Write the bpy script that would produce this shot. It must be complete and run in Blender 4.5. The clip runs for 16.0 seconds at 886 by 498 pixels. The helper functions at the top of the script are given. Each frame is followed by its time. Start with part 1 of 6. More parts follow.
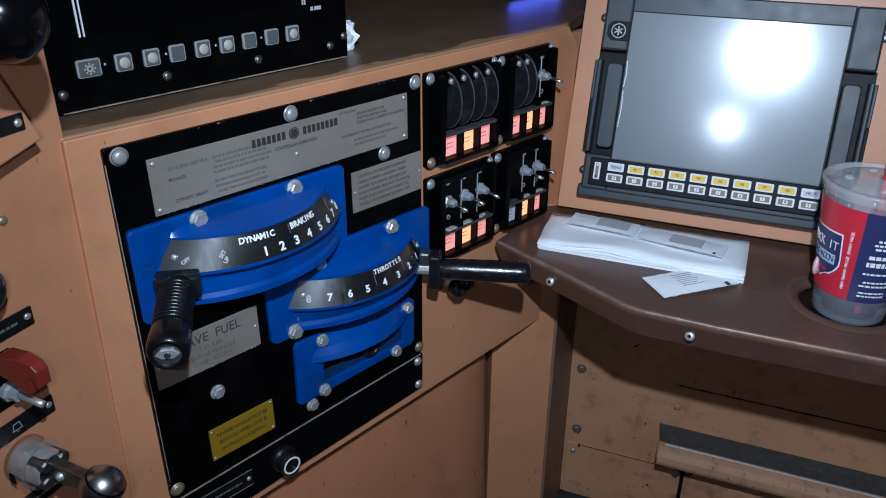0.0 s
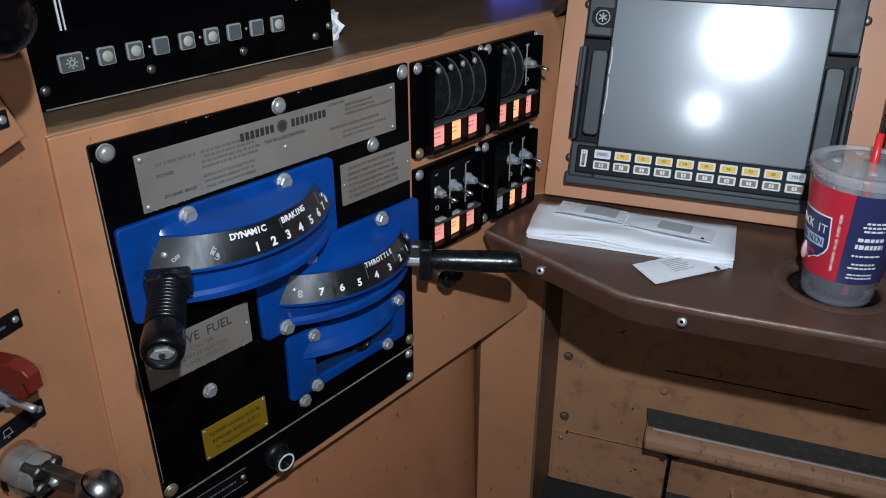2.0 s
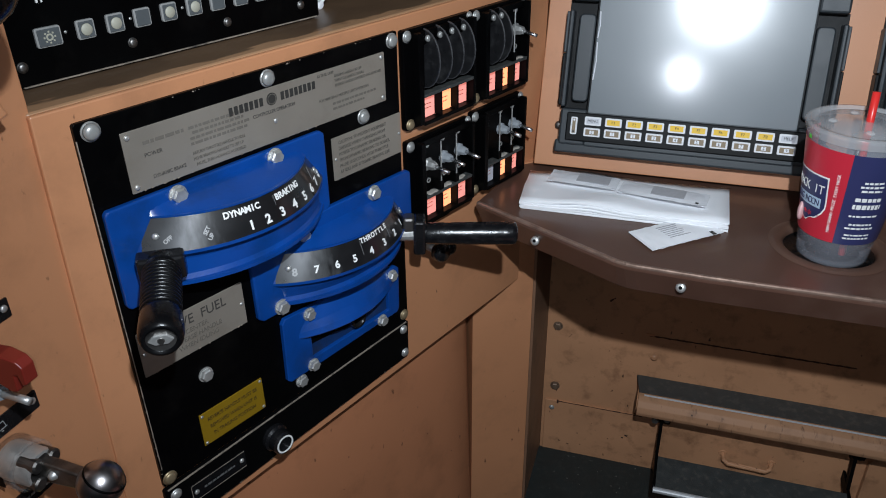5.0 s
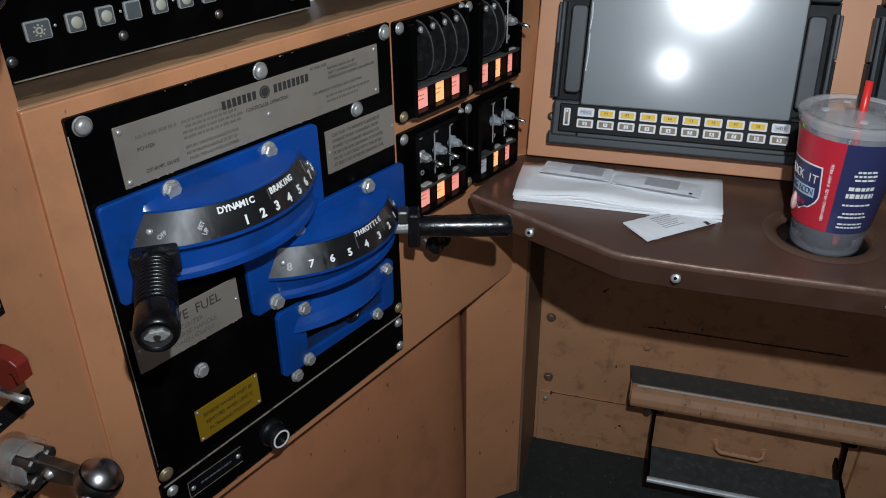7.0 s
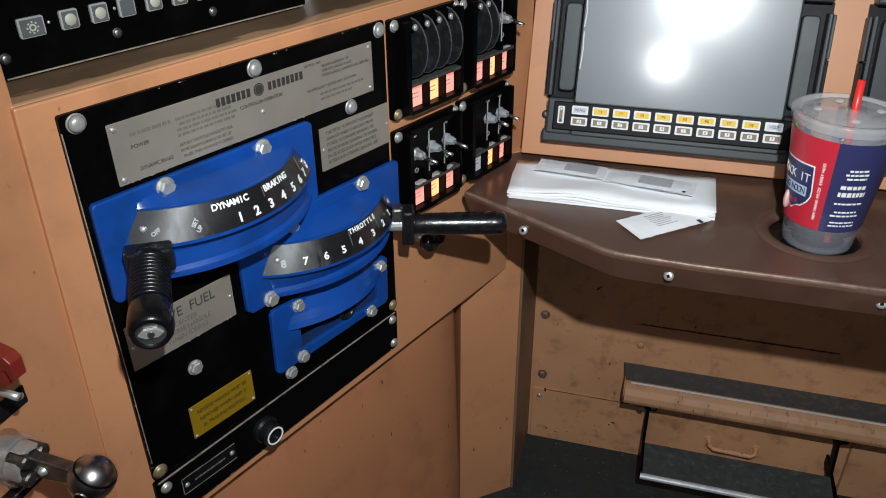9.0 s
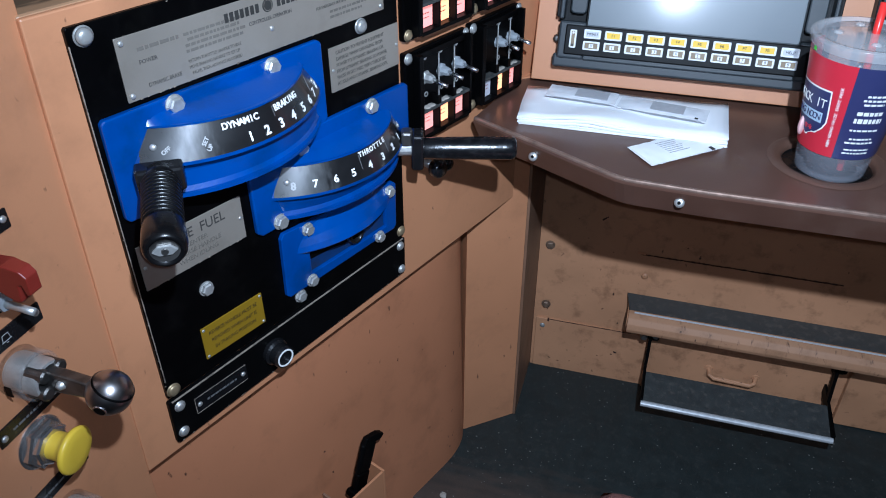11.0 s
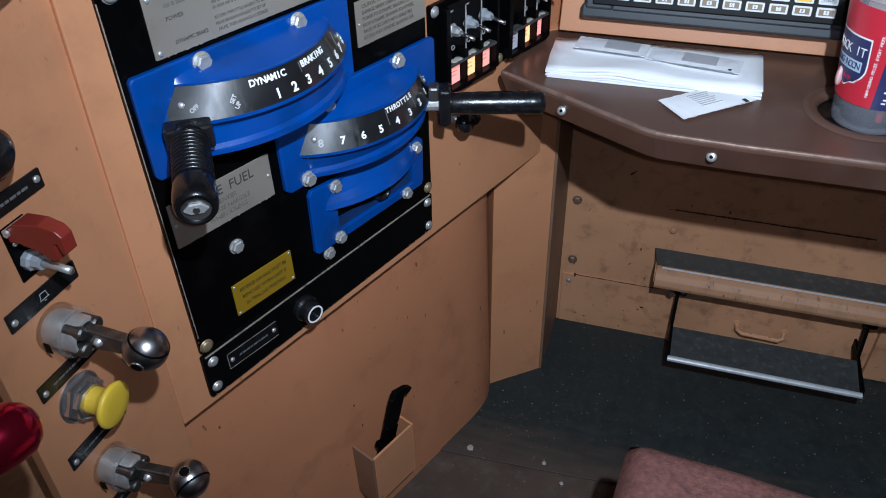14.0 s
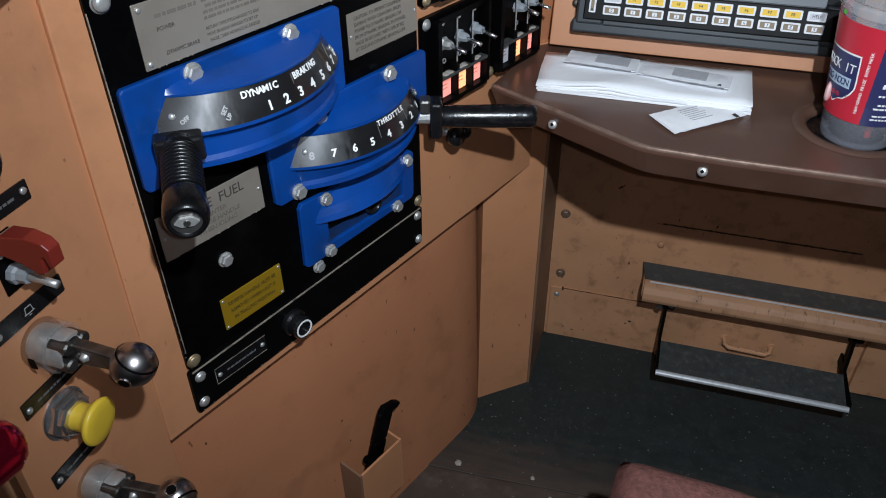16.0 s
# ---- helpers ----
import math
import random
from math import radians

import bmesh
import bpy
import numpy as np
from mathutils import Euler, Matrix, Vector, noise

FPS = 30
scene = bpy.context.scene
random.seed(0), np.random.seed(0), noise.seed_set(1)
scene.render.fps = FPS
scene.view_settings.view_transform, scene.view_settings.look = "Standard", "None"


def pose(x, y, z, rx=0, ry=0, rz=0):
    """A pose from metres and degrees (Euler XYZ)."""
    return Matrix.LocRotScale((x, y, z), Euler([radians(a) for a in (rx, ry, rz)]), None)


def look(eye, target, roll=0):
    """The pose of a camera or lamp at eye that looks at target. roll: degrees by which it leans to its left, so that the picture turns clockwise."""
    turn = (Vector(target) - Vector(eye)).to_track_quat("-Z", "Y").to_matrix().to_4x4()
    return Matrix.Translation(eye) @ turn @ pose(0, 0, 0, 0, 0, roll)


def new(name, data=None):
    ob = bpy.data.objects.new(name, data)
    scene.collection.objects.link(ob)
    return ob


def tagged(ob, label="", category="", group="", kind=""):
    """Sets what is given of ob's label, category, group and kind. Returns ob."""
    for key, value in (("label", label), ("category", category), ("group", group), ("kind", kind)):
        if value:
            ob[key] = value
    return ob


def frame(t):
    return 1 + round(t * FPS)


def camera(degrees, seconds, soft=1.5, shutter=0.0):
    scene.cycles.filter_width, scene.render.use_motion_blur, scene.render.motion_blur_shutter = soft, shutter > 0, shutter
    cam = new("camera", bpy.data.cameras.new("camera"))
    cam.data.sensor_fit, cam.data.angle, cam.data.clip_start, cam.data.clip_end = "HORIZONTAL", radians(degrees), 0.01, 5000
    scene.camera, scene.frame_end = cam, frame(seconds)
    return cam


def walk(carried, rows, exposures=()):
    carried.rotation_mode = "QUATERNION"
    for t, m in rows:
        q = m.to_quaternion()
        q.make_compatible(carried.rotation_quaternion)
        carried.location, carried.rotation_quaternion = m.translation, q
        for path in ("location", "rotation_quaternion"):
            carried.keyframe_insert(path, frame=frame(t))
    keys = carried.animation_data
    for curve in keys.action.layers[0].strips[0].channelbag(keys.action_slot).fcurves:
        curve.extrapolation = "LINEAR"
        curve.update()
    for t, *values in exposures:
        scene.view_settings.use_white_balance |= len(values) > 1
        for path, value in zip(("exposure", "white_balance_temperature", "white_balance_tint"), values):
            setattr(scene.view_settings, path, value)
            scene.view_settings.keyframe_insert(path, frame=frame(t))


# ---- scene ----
cam = camera(59.5, 16.0, soft=1.02)
PATH = [
    (0, (0.646, -0.252, 1.191), (-0.608, 1.018, 0.287), 0.2),
    (0.5, (0.642, -0.254, 1.19), (-0.596, 1.029, 0.286), -0.0),
    (1, (0.638, -0.258, 1.189), (-0.583, 1.038, 0.278), -0.0),
    (1.5, (0.634, -0.257, 1.19), (-0.572, 1.05, 0.274), -0.0),
    (2, (0.627, -0.26, 1.189), (-0.571, 1.046, 0.262), -0.1),
    (2.5, (0.618, -0.261, 1.181), (-0.572, 1.044, 0.243), -0.1),
    (3, (0.61, -0.263, 1.182), (-0.567, 1.046, 0.233), -0.3),
    (3.5, (0.608, -0.263, 1.184), (-0.556, 1.049, 0.223), -0.6),
    (4, (0.604, -0.263, 1.183), (-0.546, 1.054, 0.213), -0.9),
    (4.5, (0.601, -0.264, 1.183), (-0.537, 1.057, 0.203), -0.9),
    (5, (0.597, -0.266, 1.18), (-0.527, 1.062, 0.193), -0.8),
    (7.5, (0.59, -0.268, 1.179), (-0.5, 1.073, 0.173), -0.9),
    (8, (0.592, -0.268, 1.182), (-0.492, 1.08, 0.177), -0.8),
    (10.3, (0.592, -0.271, 1.173), (-0.491, 1.063, 0.15), -0.2),
    (10.5, (0.591, -0.272, 1.171), (-0.474, 1.072, 0.141), 0.0),
    (11, (0.585, -0.279, 1.168), (-0.442, 0.995, 0.018), -0.1),
    (11.5, (0.582, -0.289, 1.165), (-0.433, 0.905, -0.076), -1.0),
    (12, (0.578, -0.288, 1.166), (-0.451, 0.884, -0.086), -1.7),
    (12.5, (0.578, -0.281, 1.165), (-0.452, 0.884, -0.092), -1.8),
    (13, (0.579, -0.28, 1.166), (-0.453, 0.885, -0.09), -1.9),
    (13.5, (0.577, -0.279, 1.166), (-0.455, 0.898, -0.077), -1.8),
    (14, (0.579, -0.28, 1.168), (-0.451, 0.901, -0.074), -1.7),
    (14.5, (0.578, -0.28, 1.168), (-0.447, 0.912, -0.068), -1.5),
    (15, (0.577, -0.28, 1.167), (-0.443, 0.926, -0.059), -1.2),
    (15.5, (0.576, -0.281, 1.166), (-0.441, 0.933, -0.055), -0.9),
    (16, (0.569, -0.281, 1.165), (-0.442, 0.943, -0.052), -0.6),
]
EXPOSURES = [(0, -0.31, 5450, 11), (1, -0.35, 6050, 12), (3, -0.40, 6100, 12), (5, -0.28, 6300, 12.5), (7.5, -0.52, 6550, 12), (8, -0.17, 7150, 11), (10.5, 0.18, 5650, 12), (11, 0.34, 5350, 12),
             (12, 0.46, 4900, 11), (13, 0.50, 5150, 12), (13.5, 0.23, 5700, 12.5), (14, 0.13, 5750, 12.5), (15, 0.03, 6050, 12.5), (16, -0.08, 6250, 12.5)]
walk(cam, [(t, look(eye, target, roll)) for t, eye, target, roll in PATH], EXPOSURES)

# ---- world and light ----
world = bpy.data.worlds.new("cab_night")
scene.world = world
world.use_nodes = True
world.node_tree.nodes["Background"].inputs[0].default_value = (0.8, 0.85, 1.0, 1)
world.node_tree.nodes["Background"].inputs[1].default_value = 0.007


def spot(name, eye, target, power, size, angle, blend, color):
    lamp = bpy.data.lights.new(name, "SPOT")
    lamp.energy, lamp.shadow_soft_size, lamp.spot_size, lamp.spot_blend, lamp.color = power, size, radians(angle), blend, color
    ob = new(name, lamp)
    ob.matrix_world = look(eye, target)
    return ob


# the torch held over the camera, and the small white light beside its lens
spot("torch", (0.662, -0.215, 1.388), (0.29, 0.64, 0.72), 55, 0.010, 122, 1.0, (0.85, 0.945, 1.0))
spot("phone_light", (0.615, -0.285, 1.195), (0.15, 0.55, 0.7), 4.9, 0.004, 120, 0.8, (0.86, 0.93, 1.0))

# ---- frames of the three folded faces of the desk ----
MA = pose(0, 0, 0, 0, 0, 90)                      # control panel: x along it, y into it
MB = pose(0.0058, 0.0068, 0, 0, 0, 22.8)                    # screen side
MC = pose(0, -0.057, 0, 0, 0, 110)                # left console
MON_D = 0.588
MM = MB @ pose(0, MON_D, 0.803, -16.6, 0, 0)      # leaning screen


# ---- materials ----
def mat(name, color, rough=0.5, metal=0.0, vary=0.15, scale=18.0, bump=0.0, bscale=300.0, dirt=None, dirt_amount=0.0, coat=0.0, spec=0.5, dscale=7.0, specks=0.0):
    m = bpy.data.materials.new(name)
    m.use_nodes = True
    nt = m.node_tree
    bs = nt.nodes["Principled BSDF"]
    bs.inputs["Metallic"].default_value = metal
    bs.inputs["Coat Weight"].default_value = coat
    bs.inputs["Specular IOR Level"].default_value = spec
    tc = nt.nodes.new("ShaderNodeTexCoord")
    n1 = nt.nodes.new("ShaderNodeTexNoise")
    n1.inputs["Scale"].default_value, n1.inputs["Detail"].default_value = scale, 6
    nt.links.new(tc.outputs["Object"], n1.inputs["Vector"])
    mix = nt.nodes.new("ShaderNodeMix")
    mix.data_type = "RGBA"
    a = [c * (1 - vary) for c in color]
    b = [min(1, c * (1 + vary)) for c in color]
    mix.inputs[6].default_value, mix.inputs[7].default_value = (*a, 1), (*b, 1)
    nt.links.new(n1.outputs["Fac"], mix.inputs[0])
    out = mix.outputs[2]
    if dirt:
        n2 = nt.nodes.new("ShaderNodeTexNoise")
        n2.inputs["Scale"].default_value, n2.inputs["Detail"].default_value, n2.inputs["Roughness"].default_value = dscale, 9, 0.65
        nt.links.new(tc.outputs["Object"], n2.inputs["Vector"])
        ramp = nt.nodes.new("ShaderNodeValToRGB")
        ramp.color_ramp.elements[0].position, ramp.color_ramp.elements[1].position = 0.52, 0.72
        ramp.color_ramp.elements[1].color = (dirt_amount, dirt_amount, dirt_amount, 1)
        nt.links.new(n2.outputs["Fac"], ramp.inputs[0])
        mx = nt.nodes.new("ShaderNodeMix")
        mx.data_type = "RGBA"
        mx.inputs[7].default_value = (*dirt, 1)
        nt.links.new(ramp.outputs[0], mx.inputs[0])
        nt.links.new(out, mx.inputs[6])
        out = mx.outputs[2]
    if specks:
        mp = nt.nodes.new("ShaderNodeMapping")
        mp.inputs["Scale"].default_value = (1, 1, 0.45)
        nt.links.new(tc.outputs["Object"], mp.inputs["Vector"])
        n4 = nt.nodes.new("ShaderNodeTexNoise")
        n4.inputs["Scale"].default_value, n4.inputs["Detail"].default_value = 95, 4
        nt.links.new(mp.outputs[0], n4.inputs["Vector"])
        rs = nt.nodes.new("ShaderNodeValToRGB")
        rs.color_ramp.elements[0].position, rs.color_ramp.elements[1].position = 0.70, 0.76
        rs.color_ramp.elements[1].color = (specks, specks, specks, 1)
        nt.links.new(n4.outputs["Fac"], rs.inputs[0])
        ms = nt.nodes.new("ShaderNodeMix")
        ms.data_type = "RGBA"
        ms.inputs[7].default_value = (0.045, 0.022, 0.014, 1)
        nt.links.new(rs.outputs[0], ms.inputs[0])
        nt.links.new(out, ms.inputs[6])
        out = ms.outputs[2]
        n5 = nt.nodes.new("ShaderNodeTexNoise")
        n5.inputs["Scale"].default_value, n5.inputs["Detail"].default_value, n5.inputs["Roughness"].default_value = 38, 8, 0.75
        nt.links.new(tc.outputs["Object"], n5.inputs["Vector"])
        r5 = nt.nodes.new("ShaderNodeValToRGB")
        r5.color_ramp.elements[0].position, r5.color_ramp.elements[1].position = 0.62, 0.74
        r5.color_ramp.elements[1].color = (specks * 0.55, specks * 0.55, specks * 0.55, 1)
        nt.links.new(n5.outputs["Fac"], r5.inputs[0])
        m5 = nt.nodes.new("ShaderNodeMix")
        m5.data_type = "RGBA"
        m5.inputs[7].default_value = (0.13, 0.055, 0.026, 1)
        nt.links.new(r5.outputs[0], m5.inputs[0])
        nt.links.new(out, m5.inputs[6])
        out = m5.outputs[2]
    nt.links.new(out, bs.inputs["Base Color"])
    rr = nt.nodes.new("ShaderNodeMapRange")
    rr.inputs["To Min"].default_value, rr.inputs["To Max"].default_value = max(0.03, rough * 0.75), min(1, rough * 1.25)
    nt.links.new(n1.outputs["Fac"], rr.inputs["Value"])
    nt.links.new(rr.outputs[0], bs.inputs["Roughness"])
    if bump:
        n3 = nt.nodes.new("ShaderNodeTexNoise")
        n3.inputs["Scale"].default_value, n3.inputs["Detail"].default_value = bscale, 3
        nt.links.new(tc.outputs["Object"], n3.inputs["Vector"])
        bp = nt.nodes.new("ShaderNodeBump")
        bp.inputs["Strength"].default_value, bp.inputs["Distance"].default_value = bump, 0.001
        nt.links.new(n3.outputs["Fac"], bp.inputs["Height"])
        nt.links.new(bp.outputs[0], bs.inputs["Normal"])
    return m


def glow(name, color, strength, base=(0.8, 0.8, 0.8)):
    m = mat(name, base, 0.4, vary=0.05)
    bs = m.node_tree.nodes["Principled BSDF"]
    bs.inputs["Emission Color"].default_value, bs.inputs["Emission Strength"].default_value = (*color, 1), strength
    return m


def film(name, color, rough, cover):
    """Thin clear plastic that lets part of the light straight through."""
    m = mat(name, color, rough, vary=0.04, scale=60)
    m.node_tree.nodes["Principled BSDF"].inputs["Alpha"].default_value = cover
    return m


TAN = mat("tan_paint", (0.53, 0.238, 0.115), 0.42, vary=0.14, scale=5, bump=0.10, bscale=420, dirt=(0.22, 0.105, 0.055), dirt_amount=0.36, dscale=9, specks=0.7)
# darker, redder base stands in for the lower panel's light; specks are grime
TAN_GRIMY_SHADED = mat("grimy_shaded_tan", (0.49, 0.200, 0.096), 0.45, vary=0.16, scale=5, bump=0.12, bscale=420, dirt=(0.20, 0.085, 0.042), dirt_amount=0.4, dscale=11, specks=0.9)
TAN_WORN = mat("worn_tan_paint", (0.50, 0.252, 0.130), 0.5, vary=0.24, scale=9, bump=0.18, bscale=300, dirt=(0.13, 0.058, 0.028), dirt_amount=0.64, dscale=24, specks=1.0)
TAN_STREAKED = mat("streaked_tan_paint", (0.40, 0.212, 0.114), 0.62, vary=0.2, scale=7, bump=0.14, bscale=300, dirt=(0.17, 0.085, 0.042), dirt_amount=0.6, dscale=20, specks=1.0)


def streaks(m, color, stretch, level, soft):
    """Rust and scratches drawn out in one direction."""
    nt = m.node_tree
    bs = nt.nodes["Principled BSDF"]
    tc = nt.nodes.new("ShaderNodeTexCoord")
    mp = nt.nodes.new("ShaderNodeMapping")
    mp.inputs["Scale"].default_value = stretch
    nt.links.new(tc.outputs["Object"], mp.inputs["Vector"])
    n = nt.nodes.new("ShaderNodeTexNoise")
    n.inputs["Scale"].default_value, n.inputs["Detail"].default_value, n.inputs["Roughness"].default_value = 1.0, 6, 0.7
    nt.links.new(mp.outputs[0], n.inputs["Vector"])
    mr = nt.nodes.new("ShaderNodeMapRange")
    mr.inputs["From Min"].default_value, mr.inputs["From Max"].default_value = level, level + soft
    nt.links.new(n.outputs["Fac"], mr.inputs["Value"])
    mx = nt.nodes.new("ShaderNodeMix")
    mx.data_type = "RGBA"
    mx.inputs[7].default_value = (*color, 1)
    nt.links.new(mr.outputs[0], mx.inputs[0])
    nt.links.new(bs.inputs["Base Color"].links[0].from_socket, mx.inputs[6])
    nt.links.new(mx.outputs[2], bs.inputs["Base Color"])


streaks(TAN_STREAKED, (0.09, 0.045, 0.026), (95, 30, 22), 0.58, 0.10)
BROWN = mat("brown_paint", (0.105, 0.055, 0.038), 0.36, vary=0.18, scale=14, bump=0.05, bscale=500, dirt=(0.17, 0.12, 0.095), dirt_amount=0.25)
LEDGE_PAINT = mat("worn_ledge_paint", (0.135, 0.082, 0.047), 0.42, vary=0.25, scale=16, bump=0.08, bscale=500, dirt=(0.07, 0.042, 0.026), dirt_amount=0.6, dscale=9)


def wear_along_front(m, tan, reach, ragged=0.075, soft=0.004):
    """Paint rubbed off in a ragged strip along the front edge (local y)."""
    nt = m.node_tree
    bs = nt.nodes["Principled BSDF"]
    tc = nt.nodes.new("ShaderNodeTexCoord")
    sep = nt.nodes.new("ShaderNodeSeparateXYZ")
    nt.links.new(tc.outputs["Object"], sep.inputs[0])
    mp = nt.nodes.new("ShaderNodeMapping")
    mp.inputs["Scale"].default_value = (7, 30, 7)
    nt.links.new(tc.outputs["Object"], mp.inputs["Vector"])
    n = nt.nodes.new("ShaderNodeTexNoise")
    n.inputs["Scale"].default_value, n.inputs["Detail"].default_value = 1.6, 5
    nt.links.new(mp.outputs[0], n.inputs["Vector"])
    ma = nt.nodes.new("ShaderNodeMath")
    ma.operation = "MULTIPLY_ADD"
    ma.inputs[1].default_value, ma.inputs[2].default_value = ragged, reach - ragged / 2
    nt.links.new(n.outputs["Fac"], ma.inputs[0])
    rg = nt.nodes.new("ShaderNodeMath")
    rg.operation = "SUBTRACT"
    nt.links.new(ma.outputs[0], rg.inputs[0])
    nt.links.new(sep.outputs["Y"], rg.inputs[1])
    mr = nt.nodes.new("ShaderNodeMapRange")
    mr.inputs["From Min"].default_value, mr.inputs["From Max"].default_value = -soft / 2, soft
    nt.links.new(rg.outputs[0], mr.inputs["Value"])
    mx = nt.nodes.new("ShaderNodeMix")
    mx.data_type = "RGBA"
    mx.inputs[7].default_value = (*tan, 1)
    nt.links.new(mr.outputs[0], mx.inputs[0])
    nt.links.new(bs.inputs["Base Color"].links[0].from_socket, mx.inputs[6])
    nt.links.new(mx.outputs[2], bs.inputs["Base Color"])


wear_along_front(LEDGE_PAINT, (0.40, 0.225, 0.12), 0.020)
BLACK = mat("black_enamel", (0.0014, 0.0014, 0.0016), 0.36, vary=0.4, scale=30, bump=0.08, bscale=600, spec=0.07, dirt=(0.006, 0.0055, 0.005), dirt_amount=0.5, dscale=18)
BLACK_MATT = mat("black_matt", (0.0018, 0.0018, 0.0020), 0.55, vary=0.3, scale=30, spec=0.08)
BLACK_GLOSS = mat("black_gloss", (0.008, 0.008, 0.009), 0.27, vary=0.5, scale=55, bump=0.12, bscale=260, coat=0.15)
GRIP_WORN = mat("crinkled_black", (0.006, 0.006, 0.007), 0.26, vary=0.6, scale=70, bump=0.55, bscale=130, coat=0.2, dirt=(0.05, 0.05, 0.05), dirt_amount=0.35, dscale=120)
RUBBER = mat("black_rubber", (0.004, 0.004, 0.0045), 0.27, vary=0.3, scale=60, bump=0.1, bscale=500, spec=0.32)
BLUE = mat("blue_paint", (0.002, 0.052, 0.265), 0.36, vary=0.25, scale=26, bump=0.12, bscale=260, dirt=(0.004, 0.028, 0.11), dirt_amount=0.7, dscale=14, coat=0.30)
# darker, more mottled blue than the guards
BLUE_DARK = mat("dark_blue_paint", (0.003, 0.026, 0.105), 0.55, vary=0.4, scale=60, bump=0.2, bscale=260, dirt=(0.012, 0.018, 0.030), dirt_amount=0.9, dscale=40)
BLUE.node_tree.nodes["Principled BSDF"].inputs["Coat Roughness"].default_value = 0.16
PLATE = mat("engraved_steel", (0.395, 0.352, 0.297), 0.45, metal=0.55, vary=0.16, scale=14, bump=0.06, bscale=700, dirt=(0.26, 0.22, 0.17), dirt_amount=0.4, dscale=22)
STEEL = mat("zinc_steel", (0.58, 0.58, 0.56), 0.42, metal=0.7, vary=0.3, scale=150, bump=0.25, bscale=420)
CHROME = mat("chrome", (0.75, 0.75, 0.77), 0.27, metal=1.0, vary=0.15, scale=80)
DARK_STEEL = mat("dark_steel", (0.25, 0.24, 0.23), 0.42, metal=0.95, vary=0.35, scale=50)
CAP = mat("bolt_cap", (0.36, 0.36, 0.345), 0.38, metal=0.4, vary=0.3, scale=160, bump=0.2, bscale=400)
BRASS = mat("dull_brass", (0.36, 0.28, 0.17), 0.45, metal=0.6, vary=0.2, scale=90)
YELLOW_PLATE = mat("yellow_plate", (0.34, 0.205, 0.012), 0.35, metal=0.3, vary=0.12, scale=40)
YELLOW = mat("yellow_plastic", (0.76, 0.52, 0.04), 0.4, vary=0.08, scale=30)
RED = mat("red_plastic", (0.20, 0.022, 0.014), 0.38, vary=0.15, scale=30)
RED_KNOB = mat("red_metallic", (0.50, 0.015, 0.05), 0.17, metal=0.9, vary=0.1)
INK = mat("black_ink", (0.03, 0.028, 0.025), 0.6, vary=0.2)
FAINT_INK = mat("faded_ink", (0.055, 0.05, 0.045), 0.6, vary=0.2)
GOLD_INK = mat("dark_print", (0.055, 0.033, 0.008), 0.6, vary=0.2)
BAR_INK = mat("small_print", (0.135, 0.12, 0.10), 0.6, vary=0.2)
SMALL_INK = mat("engraved_print", (0.10, 0.09, 0.075), 0.6, vary=0.2)
EDGE_STEEL = mat("edge_steel", (0.72, 0.74, 0.76), 0.33, metal=0.45, vary=0.2, scale=80)
WHITE_INK = mat("white_print", (0.82, 0.82, 0.8), 0.5, vary=0.05)
DIM_INK = mat("dim_print", (0.13, 0.13, 0.13), 0.5, vary=0.1)
GREY_INK = mat("grey_print", (0.42, 0.42, 0.42), 0.5, vary=0.1)
BEZEL = mat("grey_green_case", (0.026, 0.032, 0.037), 0.45, vary=0.12, scale=40, bump=0.08, bscale=700)
BEZEL_DARK = mat("dark_case", (0.0022, 0.0024, 0.0028), 0.5, vary=0.2, scale=40, spec=0.2)
SCREEN = mat("screen_face", (0.088, 0.108, 0.122), 0.46, vary=0.04, scale=5, coat=1.0, spec=0.8)
SCREEN.node_tree.nodes["Principled BSDF"].inputs["Coat Roughness"].default_value = 0.150
SCREEN.node_tree.nodes["Principled BSDF"].inputs["Coat IOR"].default_value = 1.62
DARK_SCREEN = mat("dark_screen_face", (0.0015, 0.0015, 0.002), 0.18, vary=0.1, spec=0.25)
KEY_WHITE = mat("key_white", (0.74, 0.74, 0.76), 0.5, vary=0.05)
KEY_YELLOW = mat("key_yellow", (0.8, 0.5, 0.02), 0.5, vary=0.05)
KEY_BROWN = mat("key_brown", (0.22, 0.16, 0.09), 0.5, vary=0.1)
KEY_RIM = mat("key_rim", (0.30, 0.30, 0.29), 0.5, vary=0.2, scale=90)
KEY_GREY = mat("key_grey", (0.085, 0.095, 0.10), 0.5, vary=0.15, scale=60)
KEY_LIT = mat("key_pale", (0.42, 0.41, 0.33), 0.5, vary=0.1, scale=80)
PAPER = mat("white_paper", (0.84, 0.85, 0.87), 0.7, vary=0.03, scale=30, bump=0.05, bscale=200)
FOIL = mat("clear_wrapper", (0.78, 0.79, 0.82), 0.25, vary=0.1, scale=60, bump=0.4, bscale=120)
MAT_RUBBER = mat("floor_rubber", (0.012, 0.018, 0.018), 0.62, vary=0.35, scale=30, bump=0.4, bscale=500, dirt=(0.05, 0.05, 0.046), dirt_amount=0.4, dscale=90)
FLOOR_BROWN = mat("worn_floor", (0.066, 0.044, 0.033), 0.6, vary=0.45, scale=14, bump=0.4, bscale=260, dirt=(0.13, 0.11, 0.095), dirt_amount=0.6, dscale=22)
wear_along_front(MAT_RUBBER, (0.062, 0.043, 0.033), 0.425, 0.16, 0.075)
